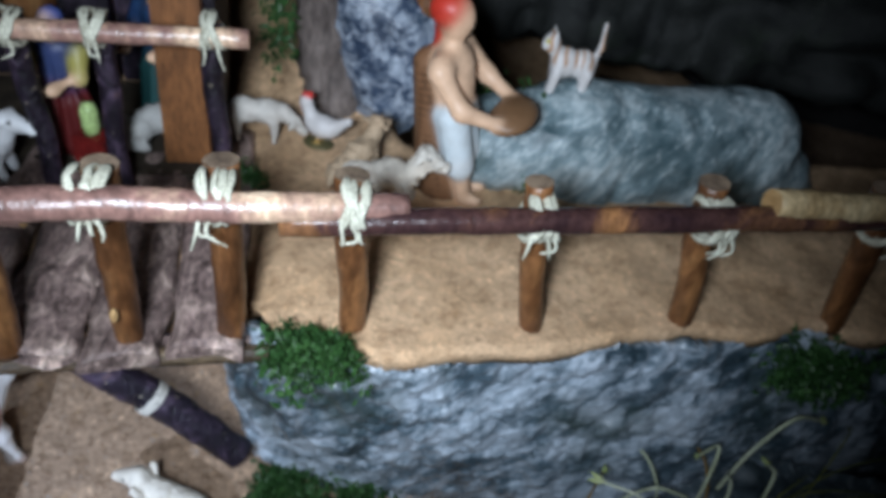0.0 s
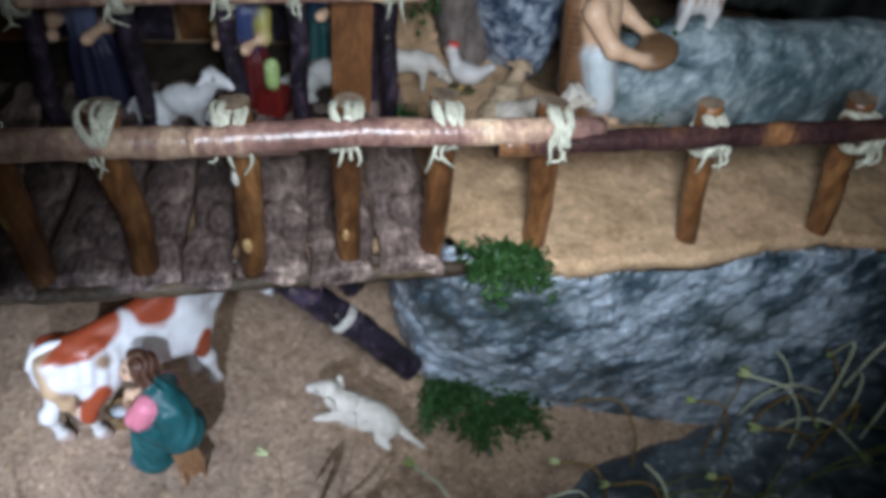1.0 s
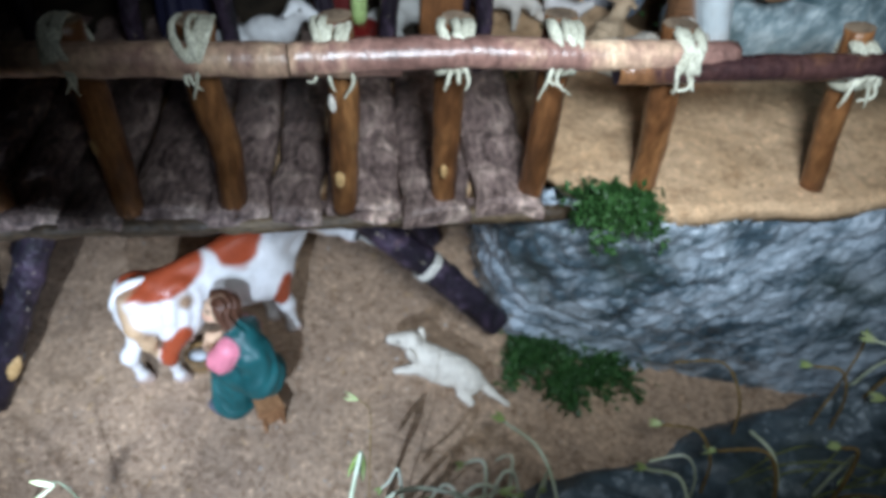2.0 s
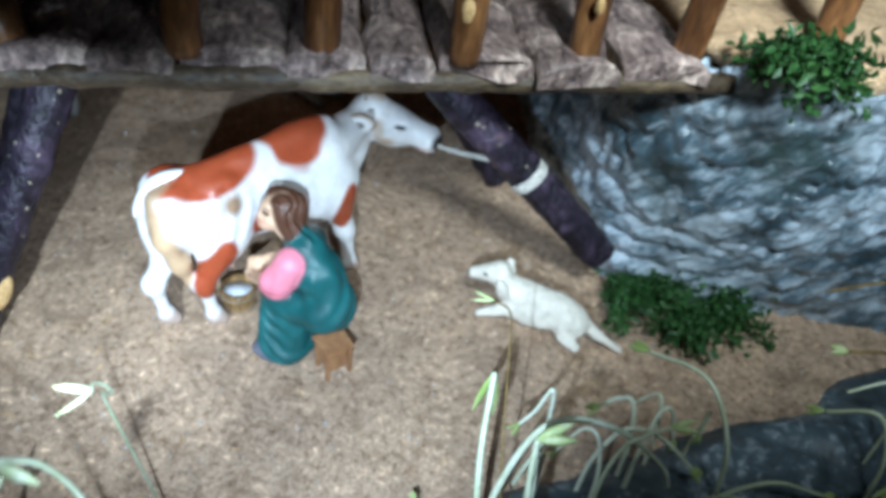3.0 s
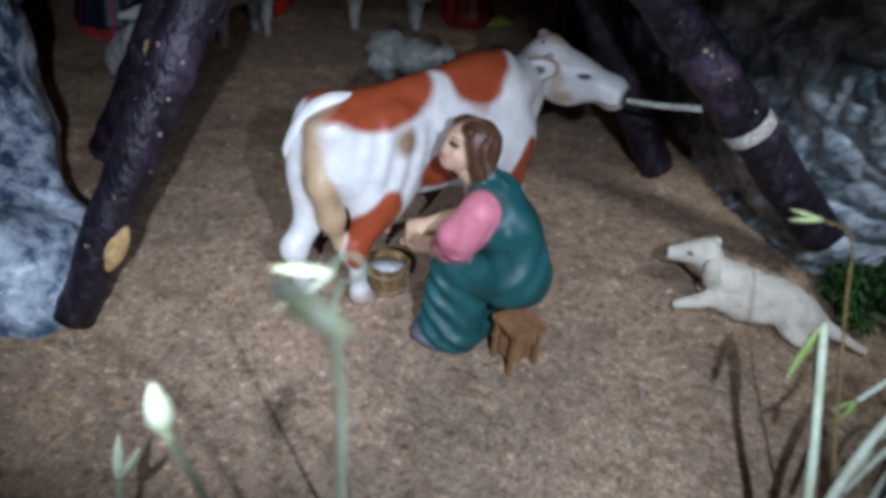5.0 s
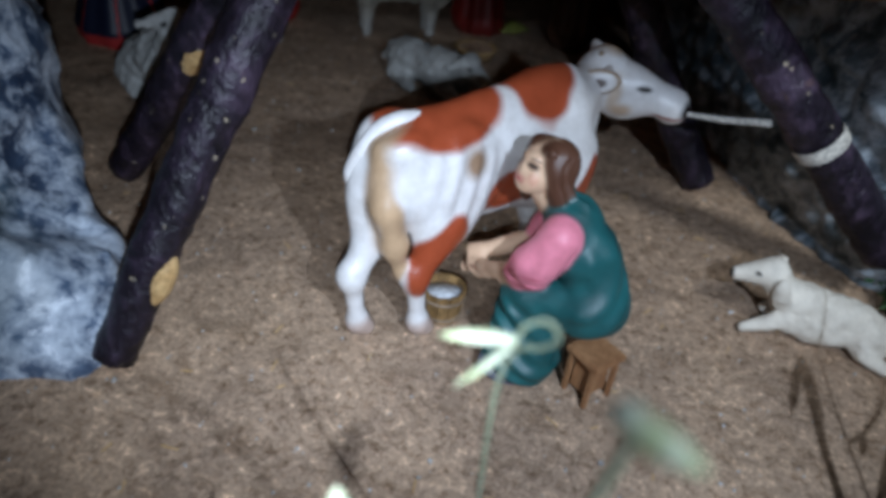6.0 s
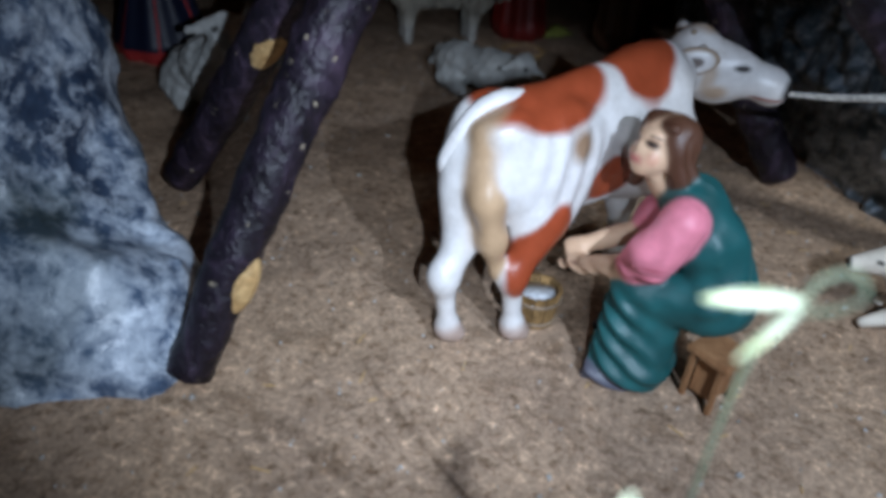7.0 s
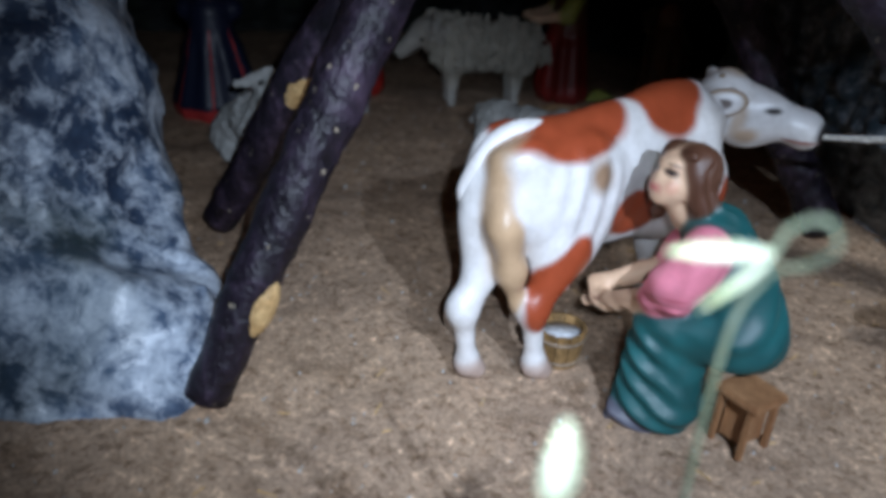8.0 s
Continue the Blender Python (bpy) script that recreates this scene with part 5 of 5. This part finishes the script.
person("herdswoman_statue", standing_forms(0.14, (0.015, 0.06, 0.06), (0.02, 0.05, 0.12), (0.02, 0.05, 0.14), (0.02, 0.04, 0.04)), pose(-0.272, 0.775, 0.232, 0, 0, 265), "dim figurine in blue and green inside the pen", None, drape)
person("robed_statue", standing_forms(0.14, (0.02, 0.02, 0.05), (0.10, 0.12, 0.20), (0.05, 0.02, 0.02), BLACK), pose(-0.450, 0.640, 0.232, 0, 0, 280), "dim figurine in dark blue inside the pen", None, drape)
bottle = thing("flask", pose(-0.286, 0.672, 0.232), "small pale green flask standing on a red block", "flask")
part("body", lathe("body", [(0.0001, 0.028), (0.0065, 0.028), (0.0075, 0.034), (0.0075, 0.050), (0.0055, 0.056), (0.0001, 0.058)], 16), GREEN_GLASS, bottle)
part("block", box_bm(-0.014, 0.014, -0.012, 0.012, 0.0, 0.028, 0.002), RED_GLOSS, bottle, "dark red block")

# ---- the tree behind the terrace ----
def leaf_clump(name, stems, count, size, seed, spread, droop=0.0):
    """Twigs set with many small pointed leaves."""
    rnd = random.Random(seed)
    bm = bmesh.new()
    for stem in stems:
        line = smooth_line(stem, 14)
        for _ in range(count):
            p = line[rnd.randrange(2, 14)] + Vector([rnd.gauss(0, spread) for _ in range(3)])
            d = Vector([rnd.gauss(0, 1) for _ in range(3)]) + Vector((0, -0.3, -droop))
            d.normalize()
            side = d.cross(Vector([rnd.gauss(0, 1) for _ in range(3)])).normalized()
            up = d.cross(side)
            ln, w = size * rnd.uniform(0.6, 1.3), size * rnd.uniform(0.16, 0.30)
            v = [bm.verts.new(p), bm.verts.new(p + d * ln * 0.5 + side * w + up * w * 0.3), bm.verts.new(p + d * ln), bm.verts.new(p + d * ln * 0.5 - side * w + up * w * 0.3), bm.verts.new(p + d * ln * 0.5)]
            for q in ((0, 1, 4), (1, 2, 4), (2, 3, 4), (3, 0, 4)):
                bm.faces.new([v[k] for k in q])
    me = bpy.data.meshes.new(name)
    bm.to_mesh(me)
    bm.free()
    return me


def bush(m, stems, count, size, seed, spread, label, droop=0.2, name="bush", cat="bush"):
    ob = thing(name, m, label, cat)
    part("stem", merged("stem", [grid_mesh("twig", tube(s, [0.0016, 0.0007], 6, 0.1, 10, seed), closed_u=True) for s in stems]), LEAF, ob)
    part("foliage", leaf_clump("foliage", stems, count, size, seed, spread, droop), LEAF, ob)
    return ob


def twig_fan(n, length, seed, lift, side=(0, -1, 0)):
    rnd = random.Random(seed)
    out = []
    for i in range(n):
        a = rnd.uniform(-1.5, 1.5) + math.atan2(side[1], side[0])
        l = length * rnd.uniform(0.6, 1.1)
        out.append([(0, 0, 0), (math.cos(a) * l * 0.5, math.sin(a) * l * 0.5, lift * l * rnd.uniform(0.3, 0.9)), (math.cos(a) * l, math.sin(a) * l, lift * l * rnd.uniform(-0.6, 0.8))])
    return out


bush(Matrix.Translation(ff(0.345, -0.012, 0.238)), twig_fan(16, 0.042, 2, 0.45), 85, 0.0085, 31, 0.0045, "dense dark green sprig at the edge of the terrace")
bush(Matrix.Translation((-0.078, 0.552, 0.004)), twig_fan(14, 0.060, 3, 0.5, (0.8, -0.6, 0)), 80, 0.009, 32, 0.005, "dark green sprig at the foot of the rock face")
bush(Matrix.Translation((-0.028, 0.530, 0.002)), twig_fan(10, 0.045, 5, 0.6, (0.9, -0.3, 0)), 70, 0.008, 33, 0.005, "small dark green sprig on the sand")
bush(Matrix.Translation((-0.004, 0.545, 0.002)), twig_fan(12, 0.055, 15, 0.6, (0.9, -0.4, 0)), 75, 0.009, 43, 0.006, "dark green sprig between the sand and the rock face")
bush(Matrix.Translation(ff(0.775, -0.020, 0.226)), twig_fan(14, 0.05, 8, -0.9, (0, -1, 0)), 80, 0.009, 36, 0.006, "dark ivy hanging at the foot of a fence post")
bush(Matrix.Translation(ff(0.30, 0.20, 0.232)), twig_fan(8, 0.022, 6, 0.7), 40, 0.006, 34, 0.004, "tiny green sprig by the end of the pen")
tree = thing("tree", Matrix.Translation(ff(0.385, 0.33, 0.235)), "grey-barked tree stump with hanging dark foliage", "tree")
part("trunk", log_mesh("trunk", (0, 0, -0.01), (-0.045, 0.01, 0.30), 0.030, 0.024, 51, 0.01, 0.25, 22, 50, 60), [surface("grey_bark", [(0.3, (0.07, 0.055, 0.05)), (0.6, (0.22, 0.18, 0.16)), (0.8, (0.34, 0.29, 0.26))], 30, 0.8, 0.9, 0.004, 200, (1, 1, 0.3)), CUT_WOOD], tree)
stems = [[(-0.02, -0.02, 0.20), (-0.05, -0.04, 0.15), (-0.055 + 0.006 * i, -0.05, 0.06 + 0.01 * i)] for i in range(4)]
part("crown", leaf_clump("crown", stems, 130, 0.010, 52, 0.007, 1.2), LEAF, tree)
bush(Matrix.Translation((0.055, 0.86, 0.25)), twig_fan(14, 0.09, 7, 1.2), 70, 0.010, 35, 0.007, "dark leafy sprig behind the rock wall")
pot = thing("jug", Matrix.Translation(ff(0.465, 0.318, 0.350)), "small ochre jug set into the boulder", "jug")
part("body", lathe("body", [(0.0001, 0.0), (0.011, 0.001), (0.016, 0.010), (0.014, 0.020), (0.008, 0.026), (0.010, 0.029), (0.0065, 0.027), (0.0001, 0.02)], 18), OCHRE, pot)


# ---- sprouts in front ----
def sprout(points, r, tip, seed, label, leaf=0.02, mat=None, split=True, leaf_r=None, spread=0.22):
    """A pale stem with a folded pair of seed leaves at its end."""
    base = Vector(points[0])
    pts = [Vector(p) - base for p in points]
    ob = thing("sprout", Matrix.Translation(base), label, "sprout", "sprouts")
    part("stem", grid_mesh("stem", tube(pts, [r, r * 0.9, r * 0.8], 8, 0.08, 40, seed), closed_u=True, caps=True), [mat or SPROUT, SPROUT], ob)
    if leaf:
        q = leaf_r or r
        tone = WHITE_LEAF if leaf_r else SPROUT_TIP
        d = (pts[-1] - pts[-2]).normalized() if tip is None else Vector(tip).normalized()
        side = d.cross(Vector((0.2, -0.4, 1))).normalized()
        for s in ((1, -1) if split else (0.3,)):
            line = [pts[-1], pts[-1] + d * leaf * 0.5 + side * s * leaf * spread * 0.55, pts[-1] + d * leaf + side * s * leaf * spread]
            part("leaf", grid_mesh("leaf", tube(line, [q * 0.6, q * 1.5, q * 1.3, q * 0.25], 8, 0.05, 12, seed + int(2 * s), 0.5), closed_u=True, caps=True), [tone, tone], ob, "yellow-green seed leaf")
    return ob


# tall sprouts on the rim that lean over the yard
sprout([(-0.122, 0.255, -0.002), (-0.142, 0.280, 0.045), (-0.151, 0.305, 0.090), (-0.154, 0.336, 0.118)], 0.0020, (-0.05, -0.35, -0.9), 1, "tall pale sprout with hanging seed leaves", 0.026)
sprout([(-0.118, 0.262, -0.002), (-0.135, 0.300, 0.060), (-0.148, 0.338, 0.122), (-0.153, 0.352, 0.146), (-0.163, 0.356, 0.149)], 0.0006, (-1, 0.1, -0.1), 2, "thin dry sprout hooked over at its top", 0.012, STRAW)
sprout([(-0.138, 0.262, -0.002), (-0.142, 0.288, 0.045), (-0.132, 0.310, 0.092), (-0.116, 0.323, 0.110), (-0.085, 0.337, 0.098), (-0.050, 0.350, 0.060), (-0.038, 0.354, 0.035)], 0.0020, (0.6, 0.1, -0.8), 3, "pale sprout arching over in a wide bow", 0, WHITE_STEM)
sprout([(-0.105, 0.245, -0.002), (-0.118, 0.262, 0.060), (-0.126, 0.278, 0.115), (-0.128, 0.286, 0.141)], 0.0017, (0.85, 0.25, 0.35), 4, "pale sprout with a bright green leaf", 0.017)
sprout([(-0.070, 0.290, 0.0), (-0.085, 0.315, 0.05), (-0.078, 0.335, 0.085), (-0.055, 0.350, 0.095)], 0.0013, (0.9, 0.2, 0.2), 5, "pale sprout with a bright green leaf", 0.014)
sprout([(-0.178, 0.285, -0.002), (-0.180, 0.297, 0.018), (-0.181, 0.304, 0.028)], 0.0010, (-0.5, 0.2, 0.7), 6, "tiny sprout at the edge of the rim", 0.006)
# tall sprouts rooted before the yard, close under the lens
sprout([(-0.300, 0.215, -0.003), (-0.292, 0.208, 0.080), (-0.287, 0.200, 0.130), (-0.2845, 0.1943, 0.168), (-0.2835, 0.187, 0.195), (-0.2855, 0.180, 0.2065), (-0.2885, 0.1775, 0.2080)], 0.0012, (0.86, 0.13, -0.48), 7, "pale sprout with a whitish drooping bud", 0.0150, SPROUT, False, 0.0016, 0.14)
sprout([(-0.300, 0.250, -0.002), (-0.304, 0.246, 0.070), (-0.306, 0.240, 0.140), (-0.3030, 0.236, 0.161), (-0.2975, 0.2335, 0.1662), (-0.2945, 0.2326, 0.1706), (-0.2975, 0.2320, 0.1748), (-0.3020, 0.2318, 0.1725), (-0.3030, 0.2320, 0.1680)], 0.00065, (-0.85, -0.42, -0.28), 8, "thin sprout curled over with split pale seed leaves", 0.0155, NEAR_STEM, True, 0.0012, 0.38)
sprout([(-0.318, 0.215, -0.002), (-0.322, 0.208, 0.060), (-0.326, 0.197, 0.120), (-0.328, 0.193, 0.140)], 0.0012, (-0.05, -0.1, 1), 9, "upright pale sprout with a closed leaf", 0.017, NEAR_STEM, False, 0.0021)
sprout([(-0.372, 0.205, -0.002), (-0.378, 0.215, 0.030), (-0.384, 0.226, 0.054)], 0.0014, (0.25, 0.2, 0.95), 10, "short pale sprout with an upright leaf", 0.020, NEAR_STEM, True, 0.0014)
# a tuft of whitish stems arching over the rim
rnd = random.Random(41)
for i in range(7):
    x = rnd.uniform(-0.120, -0.035)
    y = 0.307 + (x + 0.196) * 0.72 - rnd.uniform(0.02, 0.07)
    h, lean = rnd.uniform(0.05, 0.110), rnd.choice((-0.3, 1, 1))
    dx, dy = lean * rnd.uniform(0.010, 0.05), rnd.uniform(-0.01, 0.03)
    z = float(rim(np.array([[x, y, 0.0]]))[0]) - 0.004
    sprout([(x, y, z), (x + dx * 0.1, y + dy * 0.3, z + h * 0.6), (x + dx * 0.5, y + dy * 0.8, z + h), (x + dx * 1.2, y + dy, z + h * rnd.uniform(0.8, 1.0)), (x + dx * 1.9, y + dy, z + h * rnd.uniform(0.45, 0.8))], rnd.uniform(0.0012, 0.0018), None, 120 + i, "whitish translucent sprout arching over the rock rim", rnd.choice((0, 0, 0.012)), WHITE_STEM)
rnd = random.Random(77)
for i in range(38):
    x = rnd.uniform(-0.06, 0.34)
    y = 0.307 + (x + 0.196) * 0.72 - rnd.uniform(0.03, 0.16)
    h = rnd.uniform(0.035, 0.095)
    dx, dy = rnd.uniform(-0.05, 0.06), rnd.uniform(-0.03, 0.04)
    z = float(rim(np.array([[x, y, 0.0]]))[0]) - 0.004
    sprout([(x, y, z), (x + dx * 0.2, y + dy * 0.2, z + h * 0.6), (x + dx * 0.7, y + dy * 0.7, z + h), (x + dx * 1.4, y + dy * 1.4, z + h * rnd.uniform(0.6, 1.0))], rnd.uniform(0.0011, 0.0019), None, 20 + i, "thin green sprout among others on the rock rim", rnd.choice((0, 0.010, 0.014)), SPROUT if rnd.random() < 0.7 else STRAW)

# broad yellow-green blades at the corner of the bed
for i in range(34):
    x = rnd.uniform(0.06, 0.40)
    y = 0.30 + (x + 0.196) * 0.66 - rnd.uniform(0.05, 0.17)
    z = float(rim(np.array([[x, y, 0.0]]))[0]) - 0.004
    a, l = rnd.uniform(-0.4, 1.3), rnd.uniform(0.06, 0.13)
    d = Vector((math.cos(a), math.sin(a) * 0.6, 0))
    ob = thing("grass_blade", Matrix.Translation((x, y, z)), "yellow-green grass blade bending over the rock rim", "grass", "grass blades")
    pts = [Vector((0, 0, 0)), d * l * 0.25 + Vector((0, 0, l * 0.45)), d * l * 0.62 + Vector((0, 0, l * 0.66)), d * l + Vector((0, 0, l * rnd.uniform(0.45, 0.8)))]
    part("blade", grid_mesh("blade", tube(pts, [0.0016, 0.0024, 0.0018, 0.0003], 8, 0.04, 18, i, 0.3), closed_u=True, caps=True), [GRASS, GRASS], ob)

# pale grit and bits of straw on the yard
bm = bmesh.new()
for i in range(1500):
    x, y = rnd.uniform(-0.62, 0.10), rnd.uniform(0.16, 0.95)
    if (x + 0.196) * 0.583 - (y - 0.307) * 0.812 > -0.01 or (x > -0.12 and y > 0.57):
        continue
    r = rnd.uniform(0.0005, 0.0013) * (2.0 if rnd.random() < 0.05 else 1)
    m = Matrix.Translation((x, y, float(yard(np.array([[x, y, 0.0]]))[0]) + r * 0.3)) @ Euler([rnd.uniform(0, 6) for _ in range(3)]).to_matrix().to_4x4() @ Matrix.Diagonal((1, rnd.uniform(0.5, 1.0), rnd.uniform(0.4, 0.8), 1))
    bmesh.ops.create_icosphere(bm, subdivisions=1, radius=r, matrix=m)
tagged(part("grit", bm, GRIT), "scattered pale grit on the sand", "grit", kind="stuff")
bm = bmesh.new()
for i in range(160):
    x, y = rnd.uniform(-0.62, 0.05), rnd.uniform(0.16, 0.95)
    if (x + 0.196) * 0.583 - (y - 0.307) * 0.812 > -0.01 or (x > -0.12 and y > 0.57):
        continue
    m = Matrix.Translation((x, y, float(yard(np.array([[x, y, 0.0]]))[0]) + 0.0004)) @ pose(0, 0, 0, rnd.uniform(-8, 8), rnd.uniform(-8, 8), rnd.uniform(0, 360)) @ Matrix.Diagonal((rnd.uniform(0.003, 0.009), 0.0007, 0.0005, 1))
    bmesh.ops.create_cube(bm, size=1, matrix=m)
tagged(part("straw", bm, CUT_WOOD), "short bits of straw on the sand", "straw", kind="stuff")
